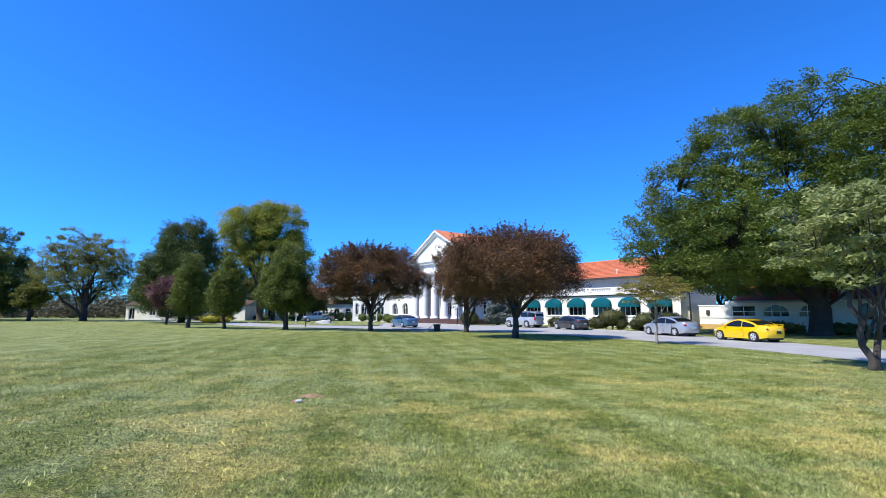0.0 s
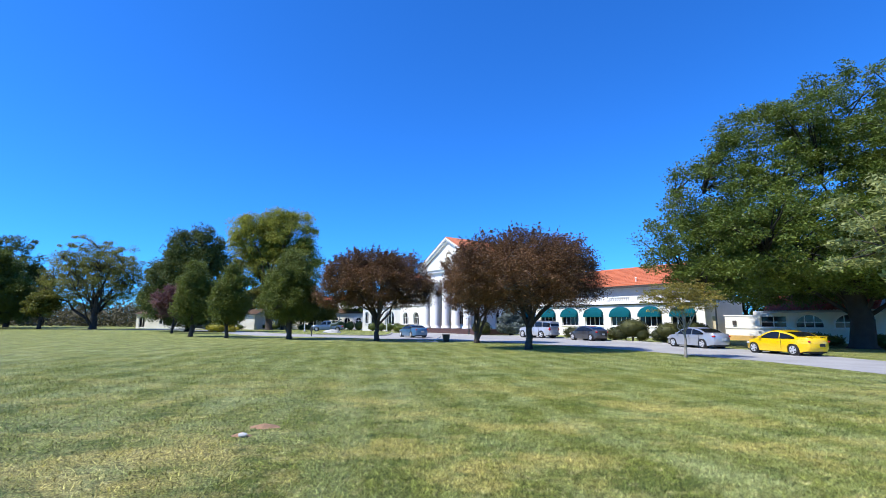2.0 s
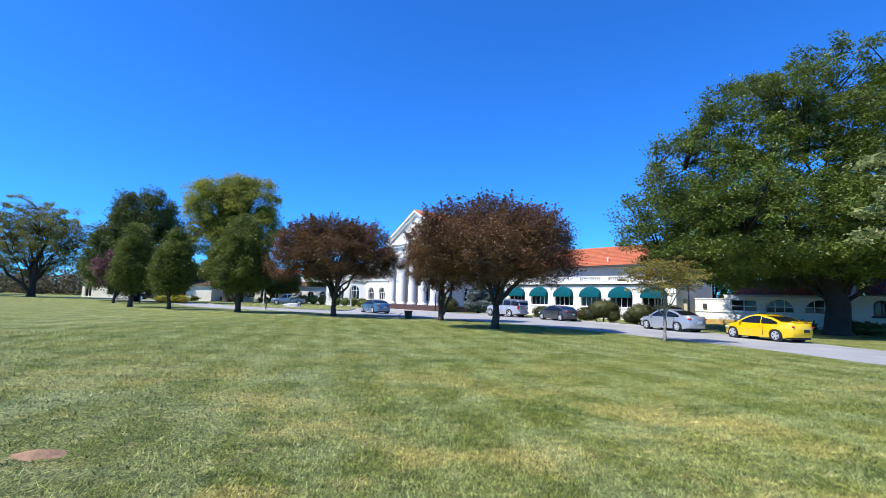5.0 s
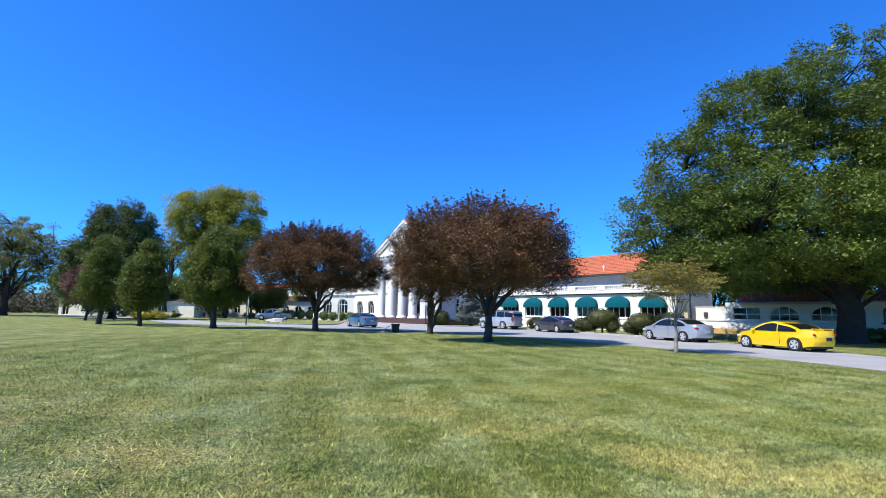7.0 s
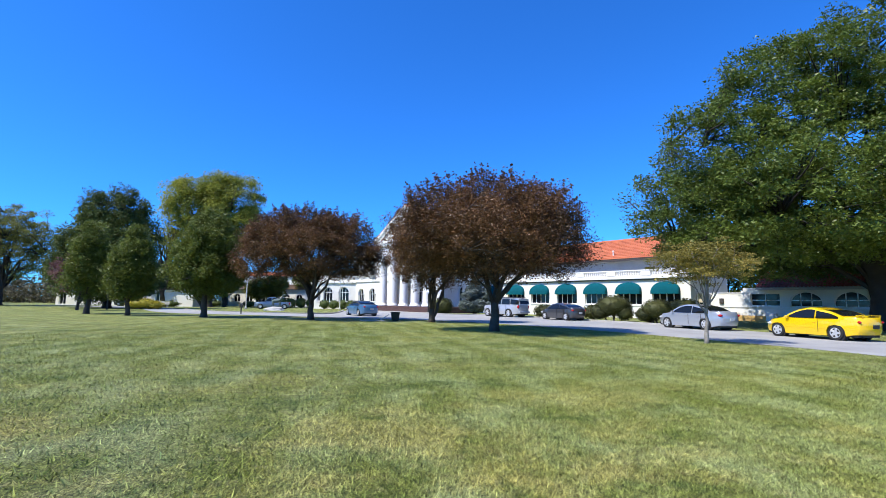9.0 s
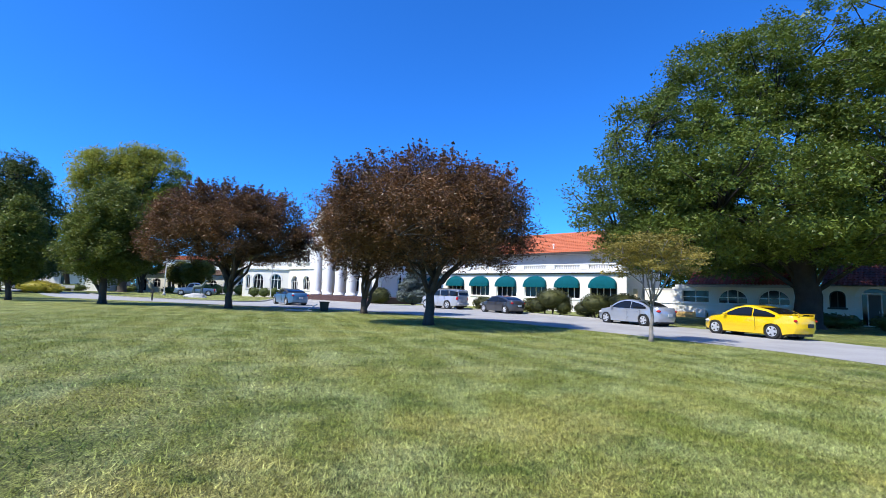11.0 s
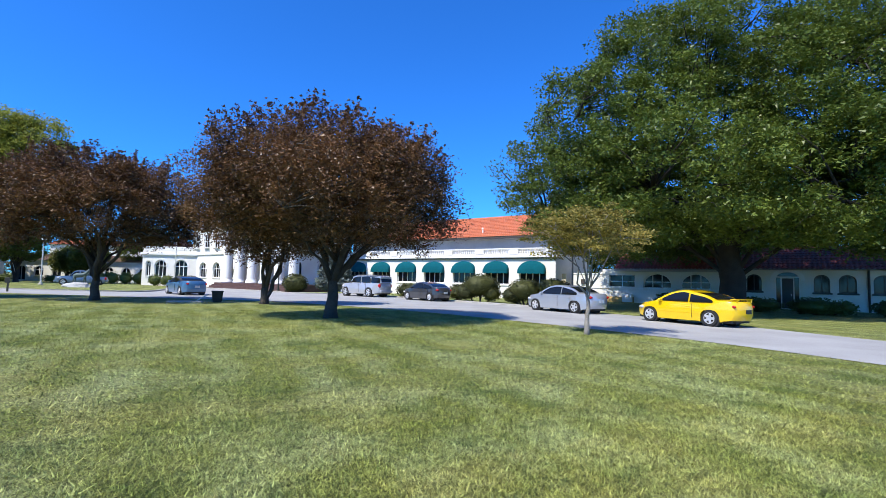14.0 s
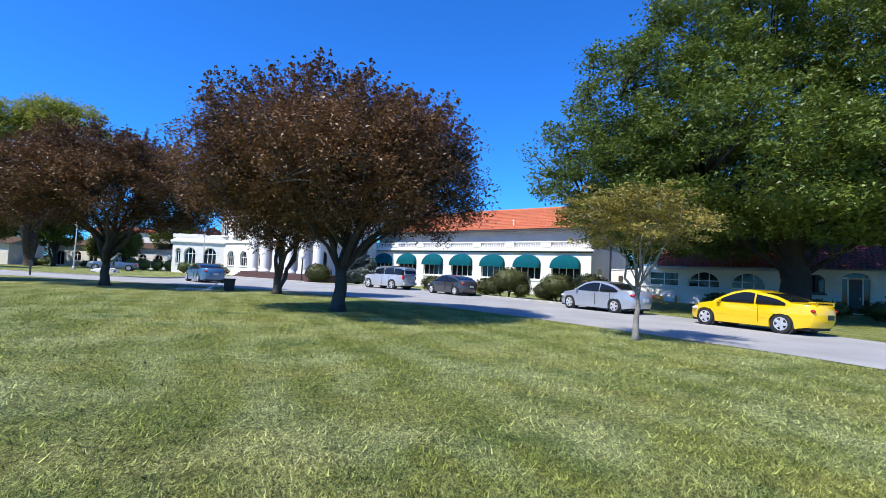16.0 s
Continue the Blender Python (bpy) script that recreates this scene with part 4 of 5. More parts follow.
    fa0, ra0 = clear[0] + (0.06 if not tall else 0.02), clear[-1] - (0.10 if not wagon else 0.06)
    cuts = [fa0 + (ra0 - fa0) * f for f in ([0, 0.56, 1] if side_windows == 2 else [0, 0.36, 0.70, 1])]
    for k in range(side_windows):
        gap = 0.075 if tall else 0.03
        xa, xb = cuts[k] + (gap if k else 0), cuts[k + 1] - (gap if k < side_windows - 1 else 0)
        for s in (-1, 1):
            bm = bmesh.new()
            rows = []
            for x in np.linspace(xa, xb, 12):
                zt = min(float(np.interp(x, tx, tz)), rh) - (0.14 if tall else 0.085)
                rows.append([bm.verts.new((x, s * (ycab(x, z) + 0.007), z)) for z in (b0, b0 * 0.66 + zt * 0.34, b0 * 0.33 + zt * 0.67, zt)])
            for p, q in zip(rows, rows[1:]):
                for i in range(3):
                    bm.faces.new((p[i], q[i], q[i + 1], p[i + 1]))
            part("side_window", bm, CAR_GLASS, root, smooth=True)
    for nm, (xa, za), (xb, zb) in (("windscreen", (wf, hood + 0.03), (wt, rh - 0.05)), ("rear_window", (rf, tail + 0.005), (re, rh - 0.07))):
        bm = bmesh.new()
        nx, nz = -(zb - za), (xb - xa)
        if nm == "rear_window":
            nx, nz = (zb - za), -(xb - xa)
        ln = math.hypot(nx, nz)
        nx, nz = nx / ln * 0.008, nz / ln * 0.008
        rows = []
        for f in (0.1, 0.3, 0.5, 0.7, 0.9):
            x = xa + (xb - xa) * f
            z = float(np.interp(x, tx, tz))
            rows.append([bm.verts.new((x + nx, yy * (ycab(x, z) * 0.9), z + nz)) for yy in (-1, -0.5, 0, 0.5, 1)])
        for p, q in zip(rows, rows[1:]):
            for i in range(4):
                bm.faces.new((p[i], p[i + 1], q[i + 1], q[i]))
        part(nm, bm, CAR_GLASS, root)
    # wheels
    for wx in (fx, rx):
        for s in (-1, 1):
            y = s * (hw - 0.02)
            tw = 0.21
            bm = add_lathe(bmesh.new(), [(wheel_r * 0.62, 0), (wheel_r * 0.93, 0), (wheel_r, 0.03), (wheel_r, tw - 0.03), (wheel_r * 0.93, tw), (wheel_r * 0.62, tw)], 28)
            w = part("wheel", bm, TYRE, root, "black tyre on a silver spoked wheel", m=pose(wx, y, wheel_r + 0.012, 90 if s > 0 else -90, 0, 0), smooth=False)
            bm = add_lathe(bmesh.new(), [(wheel_r * 0.02, 0.02), (wheel_r * 0.56, 0.02), (wheel_r * 0.60, -0.006), (wheel_r * 0.68, -0.01), (wheel_r * 0.68, 0.05)], 28)
            part("rim", bm, ALLOY, w)
            for k in range(5):
                a = 2 * math.pi * k / 5
                bm = bmesh.new()
                add_box(bm, 0.03, wheel_r * 0.63, -0.048, 0.048, -0.014, 0.03, 0.006)
                part("spoke", bm, ALLOY, w, m=pose(0, 0, 0, 0, 0, math.degrees(a)))
            part("hub", add_lathe(bmesh.new(), [(0.06, -0.018), (0.055, 0.02)], 12), ALLOY, w)
            # dark wheel housing
            part("wheel_housing", add_lathe(bmesh.new(), [(R * 0.99, 0.06), (R * 0.99, 0.3)], 20), BLACK_TRIM, root, m=pose(wx, y, wheel_r, 90 if s > 0 else -90, 0, 0))
    part("underbody", box(x0 + 0.25, tail_x - 0.3, -hw * 0.72, hw * 0.72, gr - 0.03, gr + 0.12), BLACK_TRIM, root)
    # lamps, plate, mirrors, handles
    for s in (-1, 1):
        yb = yside(tail_x - 0.1, tail - 0.15)
        bm = bmesh.new()
        res = bmesh.ops.create_icosphere(bm, subdivisions=2, radius=1.0)
        for v in res["verts"]:
            v.co = Vector((v.co.x * 0.17, v.co.y * (0.07 if spoiler else 0.12), v.co.z * (0.065 if spoiler else 0.08) * (2.6 if tall else 1)))
        part("tail_lamp", bm, LAMP_RED, root, "red tail lamp", smooth=True, m=pose(tail_x - 0.26, s * (yb - 0.10), tail - 0.19 - (0.05 if tall else 0), 0, 0, s * 25))
        bm = bmesh.new()
        res = bmesh.ops.create_icosphere(bm, subdivisions=2, radius=1.0)
        for v in res["verts"]:
            v.co = Vector((v.co.x * 0.22, v.co.y * 0.09, v.co.z * 0.075))
        part("headlight", bm, LAMP_CLEAR, root, "clear headlight", smooth=True, m=pose(x0 + 0.50, s * (yside(x0 + 0.45, hood - 0.25) - 0.13), hood - 0.23, 0, 0, s * -32))
        bm = box(-0.06, 0.06, -0.09, 0.09, -0.06, 0.06, 0.025)
        part("wing_mirror", bm, colour if not tall else BLACK_TRIM, root, m=pose(fa0 - 0.02, s * (yside(fa0, belt) + 0.05), belt + 0.05))
        n_doors = 1 if spoiler else 2
        for k in range(n_doors):
            x = fa0 + (1.15 if n_doors == 1 else 0.95 + k * 0.85)
            part("door_handle", box(x - 0.09, x + 0.09, s * yside(x, belt - 0.14) - 0.015, s * yside(x, belt - 0.14) + 0.015, belt - 0.16, belt - 0.125, 0.006), colour, root)
            xd = x + 0.16
            part("door_seam", box(xd - 0.002, xd + 0.002, s * yside(xd, 0.6) - 0.02, s * yside(xd, 0.6) + 0.001, gr + 0.12, belt - 0.03), BLACK_TRIM, root)
        part("sill_moulding", box(fx + R + 0.05, rx - R - 0.05, s * yside(0, 0.4) - 0.01, s * yside(0, 0.4) + 0.008, 0.47, 0.495), colour, root)
    part("licence_plate", box(tail_x - 0.03, tail_x + 0.012, -0.16, 0.16, tail * 0.72 - 0.17, tail * 0.72 - 0.02), PLATE if not spoiler else BLACK_TRIM, root)
    if tall:
        part("rear_bumper", box(tail_x - 0.2, tail_x + 0.03, -yside(tail_x - 0.25, 0.4) * 0.86, yside(tail_x - 0.25, 0.4) * 0.86, gr + 0.12, gr + 0.32, 0.05), colour, root)
    if tall:
        part("front_bumper", box(x0 - 0.03, x0 + 0.2, -yside(x0 + 0.25, 0.4) * 0.86, yside(x0 + 0.25, 0.4) * 0.86, gr + 0.04, gr + 0.26, 0.05), colour, root)
    part("exhaust_pipe", add_lathe(bmesh.new(), [(0.03, 0), (0.03, 0.2)], 10), BLACK_TRIM, root, m=pose(tail_x - 0.42, -hw * 0.45, gr - 0.01, 0, 90, 0))
    if spoiler:
        bm = box(tail_x - 0.36, tail_x - 0.14, -hw * 0.66, hw * 0.66, tail + 0.06, tail + 0.088, 0.012)
        sp = part("spoiler", bm, colour, root, "body-coloured boot spoiler")
        for s in (-1, 1):
            part("spoiler_foot", box(tail_x - 0.3, tail_x - 0.14, s * hw * 0.56 - 0.03, s * hw * 0.56 + 0.03, tail - 0.03, tail + 0.062), colour, sp)
    if tall:
        for s in (-1, 1):
            part("roof_rail", box(wt + 0.3, re - 0.3, s * hw * 0.68 - 0.02, s * hw * 0.68 + 0.02, rh - 0.01, rh + 0.06, 0.01), BLACK_TRIM, root)
    return root


def parked(front, rear, width, front_over, length, wheelbase):
    """Middle and turn of a car from its two left wheels; the measured wheels are on its left side."""
    f, r = Vector(front), Vector(rear)
    d = (f - r).normalized()
    right = Vector((d.y, -d.x))
    mid = (f + r) / 2 + right * (width / 2 - 0.08)
    nose = mid + d * (wheelbase / 2 + front_over)
    c = nose - d * length / 2
    return (c.x, c.y, 0.0), math.degrees(math.atan2(-d.y, -d.x))


at, turn = parked((18.0, 31.34), (18.56, 28.86), 1.68, 0.88, 4.40, 2.53)
car("coupe", at, turn, 4.40, 1.68, 1.34, 2.53, 0.88, 0.305, 0.83, 0.87, 0.96, (1.12, 1.95, 2.75, 3.72), YELLOW, "bright yellow two-door coupe with boot spoiler", spoiler=True)
at, turn = parked((16.5, 38.4), (17.25, 35.9), 1.78, 0.98, 4.73, 2.72)
car("sedan", at, turn, 4.73, 1.78, 1.42, 2.72, 0.98, 0.315, 0.88, 0.92, 1.02, (1.2, 2.05, 3.1, 4.0), SILVER, "pale silver four-door sedan")
at, turn = parked((12.15, 50.9), (13.25, 48.3), 1.75, 0.95, 4.5, 2.7)
car("coupe", at, turn, 4.5, 1.75, 1.40, 2.7, 0.95, 0.315, 0.86, 0.92, 1.02, (1.15, 2.0, 3.0, 4.0), GREY, "dark grey coupe with red tail lamps")
at, turn = parked((8.21, 58.03), (9.88, 55.6), 1.95, 0.95, 5.15, 2.95)
car("suv", at, turn, 5.15, 1.98, 1.86, 2.95, 0.95, 0.40, 1.14, 1.22, 1.22, (1.45, 1.98, 4.9, 5.13), WHITE_SILVER, "champagne silver full-size SUV", side_windows=3, tall=True, wagon=True)
at, turn = parked((-5.6, 56.7), (-4.2, 54.2), 1.8, 0.95, 4.85, 2.76)
car("convertible", at, turn, 4.85, 1.8, 1.40, 2.76, 0.95, 0.32, 0.88, 0.95, 1.04, (1.35, 2.15, 2.9, 3.9), BLUE, "light blue convertible with dark canvas hood", top_mat=CANVAS)
car("pickup", (-21.5, 85.5, 0), 12, 5.4, 1.95, 1.80, 3.5, 0.95, 0.37, 1.05, 1.12, 1.05, (1.5, 2.1, 3.2, 3.45), TRUCK_BLUE, "pale slate blue pickup truck", tall=True, wagon=True)
car("sedan", (-50, 97, 0), 8, 4.6, 1.78, 1.42, 2.7, 0.95, 0.31, 0.88, 0.92, 1.0, (1.2, 2.0, 3.1, 4.0), GREY, "dark sedan parked by the far wing")


# ---- trees ----
tree("large_shade_tree", (29.4, 37.6, 0), [(0, 0, 0.74, -0.2, 0.2, 10.0)],
     [(-9.2, 2.6, 7.6, 4.9, 5.2, 3.6), (-6.5, -3.2, 7.2, 5.0, 4.6, 3.4), (-7.2, 1.2, 11.4, 5.2, 5.5, 4.3), (-4.5, 1.6, 15.2, 4.5, 5, 3.6), (0.8, 1, 17.6, 4.4, 5, 4.0), (5.5, -3, 13.0, 7.0, 6.5, 6.0), (7.5, -5, 7.0, 6.5, 6.5, 3.6),
      (0, -6.4, 7.2, 6.0, 4.5, 3.4), (-3, 8, 8.2, 7, 5, 4.0), (5, 8, 9, 7, 5, 5), (2, -4.5, 12, 6, 4, 5), (-7.5, 0.5, 5.2, 5.0, 5.0, 1.9), (-1.5, -4.5, 5.2, 5.0, 4.0, 1.7), (5, -5, 5.2, 6, 5, 1.8), (1, 7, 5.0, 8, 5, 1.7), (-8.6, 3.4, 5.2, 3.0, 3.2, 1.5)],
     3000, 0.125, LEAF_BIG, BARK_DARK, "broad old shade tree with dense green crown over the drive", 11, clump_r=0.92, per_clump=150, flat=0.6, limbs=18, fork=0.55, inner=0.5, twigs=0.2, long=1.5, limb_r=0.13, floor_z=3.3, boughs=[((0, 0, 3.4), (3.0, -1.0, 10.5), 0.46), ((0, 0, 4.4), (-7.0, -1.2, 6.6), 0.30), ((0, 0, 5.2), (1.5, -6.0, 7.2), 0.26), ((0.2, 0, 5.0), (7.0, -3.0, 7.0), 0.26)])
tree("crabapple_tree", (5.05, 32.8, 0), [(0, 0, 0.215, 0.15, 0.05, 2.5), (0.05, 0, 0.12, -0.35, 0.2, 2.7)],
     [(-0.1, 0, 4.6, 4.5, 4.6, 2.3), (0, -3.3, 4.1, 2.6, 1.7, 1.5), (0, 3.3, 4.1, 2.6, 1.7, 1.5), (-2.4, 0, 5.6, 2.3, 2.8, 1.6), (2.1, 0, 5.55, 2.2, 2.8, 1.6), (-3.5, 0, 4.7, 1.8, 2.4, 1.7), (0, 1.5, 5.75, 2.8, 2.2, 1.5), (0, -1.5, 5.75, 2.8, 2.2, 1.5), (3.2, 0, 3.9, 1.7, 2.2, 1.4), (-3.1, 0, 4.0, 2.0, 2.4, 1.5)],
     1850, 0.060, LEAF_RED, BARK, "bronze-leaved crabapple tree with a wide dome crown", 21, twigs=0.2, clump_r=0.50, per_clump=115, flat=0.8, limbs=16, fork=0.65, inner=0.4, group="crabapple trees on the lawn", floor_z=2.1, shoots=190, limb_r=0.42)
tree("crabapple_tree", (2.25, 42.4, 0), [(0, 0, 0.19, 0.1, 0, 2.6), (0.1, 0, 0.12, 0.9, 0.2, 2.7)],
     [(0, 0, 4.6, 3.0, 3.0, 2.4), (-0.8, 0, 6.2, 2.0, 2.0, 1.6), (1.2, 0, 5.4, 2.2, 2.2, 1.8)],
     560, 0.072, LEAF_RED, BARK, "smaller bronze-leaved crabapple tree", 22, twigs=0.2, clump_r=0.5, per_clump=120, flat=0.75, limbs=9, fork=0.5, inner=0.35, group="crabapple trees on the lawn", floor_z=1.9, shoots=110)
tree("crabapple_tree", (-6.4, 44.8, 0), [(0, 0, 0.21, 0.05, 0, 2.1)],
     [(0, 0, 5.0, 5.0, 4.8, 2.2), (-2.3, 0, 6.0, 2.5, 3.0, 1.6), (1.7, 0, 6.1, 2.5, 3.0, 1.5), (-0.4, 1.6, 6.4, 2.9, 2.2, 1.5), (-0.4, -1.6, 6.4, 2.9, 2.2, 1.5), (3.3, 0, 4.3, 2.2, 2.5, 1.5), (-3.6, 0, 4.3, 2.3, 2.4, 1.6)],
     1300, 0.072, LEAF_RED, BARK, "spreading bronze-leaved crabapple tree beside the drive", 23, twigs=0.2, clump_r=0.56, per_clump=115, flat=0.7, limbs=18, fork=0.6, inner=0.42, group="crabapple trees on the lawn", limb_r=0.4, floor_z=2.2, shoots=160)
tree("sapling", (11.9, 26.85, 0), [(0, 0, 0.068, 0.02, 0, 1.35)],
     [(0, 0, 2.85, 1.9, 1.8, 0.8), (0.4, 0, 3.45, 1.2, 1.1, 0.45), (-0.6, 0, 3.25, 1.3, 1.2, 0.5)],
     200, 0.055, LEAF_SAP, BARK_PALE, "young dogwood with pale trunk and yellow-green leaves", 31, clump_r=0.34, per_clump=62, flat=0.25, limbs=7, fork=0.85, inner=0.15, floor_z=1.9, limb_r=0.25, twigs=0.3,
     boughs=[((0, 0, 1.15), (-1.0, 0.2, 2.75), 0.034), ((0, 0, 1.25), (1.0, -0.2, 2.8), 0.034), ((0, 0, 1.2), (0.15, 0.6, 3.1), 0.03), ((0, 0, 1.3), (-0.3, -0.6, 3.0), 0.03)])
tree("dogwood_tree", (12.9, 14.7, 0), [(0, 0, 0.10, -0.5, 0, 2.3), (0.12, 0, 0.09, 0.7, 0.1, 2.4)],
     [(-0.3, 0, 4.0, 2.4, 2.3, 1.7), (0.9, 0, 4.4, 2.2, 2.2, 1.6)],
     210, 0.10, LEAF_PALE, BARK, "dogwood with pale cream-green leaves", 32, clump_r=0.42, per_clump=72, flat=0.3, limbs=9, fork=0.5, inner=0.25, floor_z=2.0)
for k, (x, y, w, h, trunk_r, mat, lab) in enumerate([(-14.9, 47.0, 3.0, 8.5, 0.22, LEAF_EVER, "upright pear tree with dense green crown"), (-21.7, 49.0, 1.75, 7.3, 0.16, LEAF_EVER, "narrow upright pear tree"),
                                                     (-26.9, 52.0, 2.0, 8.1, 0.2, LEAF_EVER, "narrow upright pear tree with bushy crown")]):
    tree("pear_tree", (x, y, 0), [(0, 0, trunk_r, 0.1, 0, h * 0.5)],
         [(0, 0, h * 0.42, w * 0.95, w * 0.95, h * 0.25), (0.1, 0, h * 0.62, w * 0.78, w * 0.78, h * 0.24), (0.1, 0, h * 0.8, w * 0.45, w * 0.45, h * 0.19)],
         290 if k else 400, 0.1, mat, BARK, lab, 41 + k, clump_r=0.6, per_clump=190, flat=0.9, limbs=8, fork=0.3, inner=0.45, group="upright pear trees", floor_z=1.3)
tree("dark_broad_conifer", (-40.5, 76, 0), [(0, 0, 0.5, 0, 0, 9)],
     [(-0.3, 0, 4.6, 6.9, 6.2, 4), (0, 0, 9.0, 6.0, 5.4, 4.2), (0.3, 0, 12.4, 4.2, 4.0, 3.7)],
     640, 0.17, LEAF_CONE, BARK_DARK, "tall dark evergreen with pointed dense crown", 51, clump_r=1.15, per_clump=210, flat=0.85, limbs=9, inner=0.6, floor_z=0.8)
tree("redbud_tree", (-36.0, 64, 0), [(0, 0, 0.14, 0.1, 0, 3)], [(0, 0, 4.2, 2.4, 2.3, 2.4)],
     130, 0.15, LEAF_MAUVE, BARK_DARK, "small mauve-leaved spring tree", 52, clump_r=0.6, per_clump=90, flat=0.8, limbs=8, inner=0.3, floor_z=1.6)
tree("tall_maple_tree", (-35.0, 94.0, 0), [(0, 0, 0.62, 0.5, 0, 11)],
     [(-3.6, 0, 17.3, 5.4, 5, 5.3), (2.8, 0, 18.2, 5.2, 5, 5.3), (5.7, 0, 13.2, 4.0, 4, 4.0), (0, 0, 12.0, 5.0, 4.6, 3.8), (-4.8, 0, 11.5, 3.4, 3.4, 3.4), (0.5, 0, 19.8, 3.9, 3.9, 3.5)],
     520, 0.2, LEAF_FRESH, BARK, "tall maple in fresh yellow-green leaf", 53, clump_r=1.4, per_clump=190, flat=0.75, limbs=14, inner=0.45, floor_z=3.5, boughs=[((0, 0, 4.2), (4.4, 0, 13), 0.3), ((0, 0, 4.8), (-3.9, 0, 13), 0.28)])
tree("bare_tree", (-41.5, 92, 0), [(0, 0, 0.3, 0.4, 0, 10)], [(0, 0, 12.0, 3.6, 3.2, 4.8)],
     160, 0.05, LEAF_OAK, BARK, "bare-branched tree not yet in leaf", 54, clump_r=0.5, per_clump=3, flat=0.9, limbs=18, inner=0.2, twigs=1.0, fork=0.4)
tree("spreading_oak_tree", (-63.5, 86.5, 0), [(0, 0, 0.55, 0.2, 0, 5.5), (0.1, 0, 0.25, 0.9, 0.3, 8), (-0.1, 0, 0.22, -0.8, 0, 8)],
     [(0, 0, 8.8, 9.6, 8, 5.0), (-1.8, 0, 12.4, 6.3, 5, 4.4), (3.6, 0, 11.2, 5.2, 4, 4.0), (-6.0, 0, 6.9, 4.8, 4, 3.6)],
     560, 0.15, LEAF_OAK, BARK_DARK, "wide spreading oak in thin olive spring leaf", 55, clump_r=0.95, per_clump=100, flat=0.6, limbs=30, inner=0.3, twigs=1.0, fork=0.4, limb_r=0.34, floor_z=2.6)
tree("round_crowned_tree", (-81.8, 84, 0), [(0, 0, 0.5, 0, 0, 8)], [(0, 0, 5.6, 7.3, 6.6, 4.8), (0.2, 0, 9.4, 5.9, 5.4, 4.2), (0, 0, 11.6, 3.6, 3.4, 2.9)],
     560, 0.17, LEAF_EVER, BARK_DARK, "broad round-crowned green tree at the lawn's edge", 50, clump_r=1.3, per_clump=190, flat=0.7, limbs=9, inner=0.6, floor_z=0.6)
for k, (x, y, s) in enumerate([(-92, 100, 1.35), (-108, 92, 1.35)]):
    tree("dark_broad_conifer", (x, y, 0), [(0, 0, 0.5, 0, 0, 8 * s)], [(0, 0, 5.5 * s, 5.2 * s, 5 * s, 5.0 * s), (0, 0, 10.0 * s, 3.8 * s, 3.6 * s, 4.6 * s)],
         220, 0.26, LEAF_CONE, BARK_DARK, "dark evergreen at the edge of the grounds", 56 + k, clump_r=1.2, per_clump=120, flat=0.8, limbs=8, inner=0.5)
for k, (x, y, h, mat) in enumerate([(-71.0, 84, 6.5, LEAF_OAK), (-33.5, 97, 9, LEAF_EVER), (-46, 99, 8, LEAF_CONE), (-26.0, 100.5, 6.0, LEAF_OAK), (-14.0, 101, 7.0, LEAF_MAUVE), (-42.5, 104.5, 9.5, LEAF_OAK), (-30.5, 105.0, 5.5, LEAF_OAK), (-20.5, 107.5, 9.5, LEAF_EVER), (-51, 112, 8.5, LEAF_OAK), (-58, 110, 8, LEAF_EVER)]):
    tree("small_broadleaf_tree", (x, y, 0), [(0, 0, 0.3, 0.1, 0, h * 0.5)], [(0, 0, h * 0.62, h * 0.40, h * 0.38, h * 0.33), (0.5, 0, h * 0.75, h * 0.28, h * 0.3, h * 0.25)],
         170, 0.2, mat, BARK_DARK, "broadleaf tree by the far wings", 61 + k, clump_r=0.8, per_clump=100, flat=0.7, limbs=10, inner=0.35, twigs=0.7)
tree("blue_spruce", (7.7, 65.4, 0), [(0, 0, 0.2, 0, 0, 3.4)], [(0, 0, 1.0, 1.9, 1.8, 0.8), (0, 0, 2.2, 1.5, 1.4, 0.9), (0, 0, 3.3, 0.8, 0.8, 0.8)],
     210, 0.14, LEAF_SPRUCE, BARK_DARK, "broad blue-grey spruce beside the portico", 71, clump_r=0.5, per_clump=100, flat=0.4, limbs=12, inner=0.3, fork=0.1)

for k, (x, y, h) in enumerate([(39.5, 68.0, 11.5), (44.0, 62.0, 12.0), (49.0, 56.0, 12.0), (53.5, 50.0, 12.0), (57.0, 43.0, 12.0)]):
    tree("small_broadleaf_tree", (x, y, 0), [(0, 0, 0.3, 0.1, 0, h * 0.5)], [(0, 0, h * 0.55, h * 0.46, h * 0.46, h * 0.4), (0.6, 0, h * 0.7, h * 0.34, h * 0.34, h * 0.3)],
         220, 0.2, LEAF_EVER, BARK_DARK, "green tree behind the annexe roof", 75 + k, clump_r=0.9, per_clump=90, flat=0.8, limbs=8, inner=0.4, twigs=0.4)

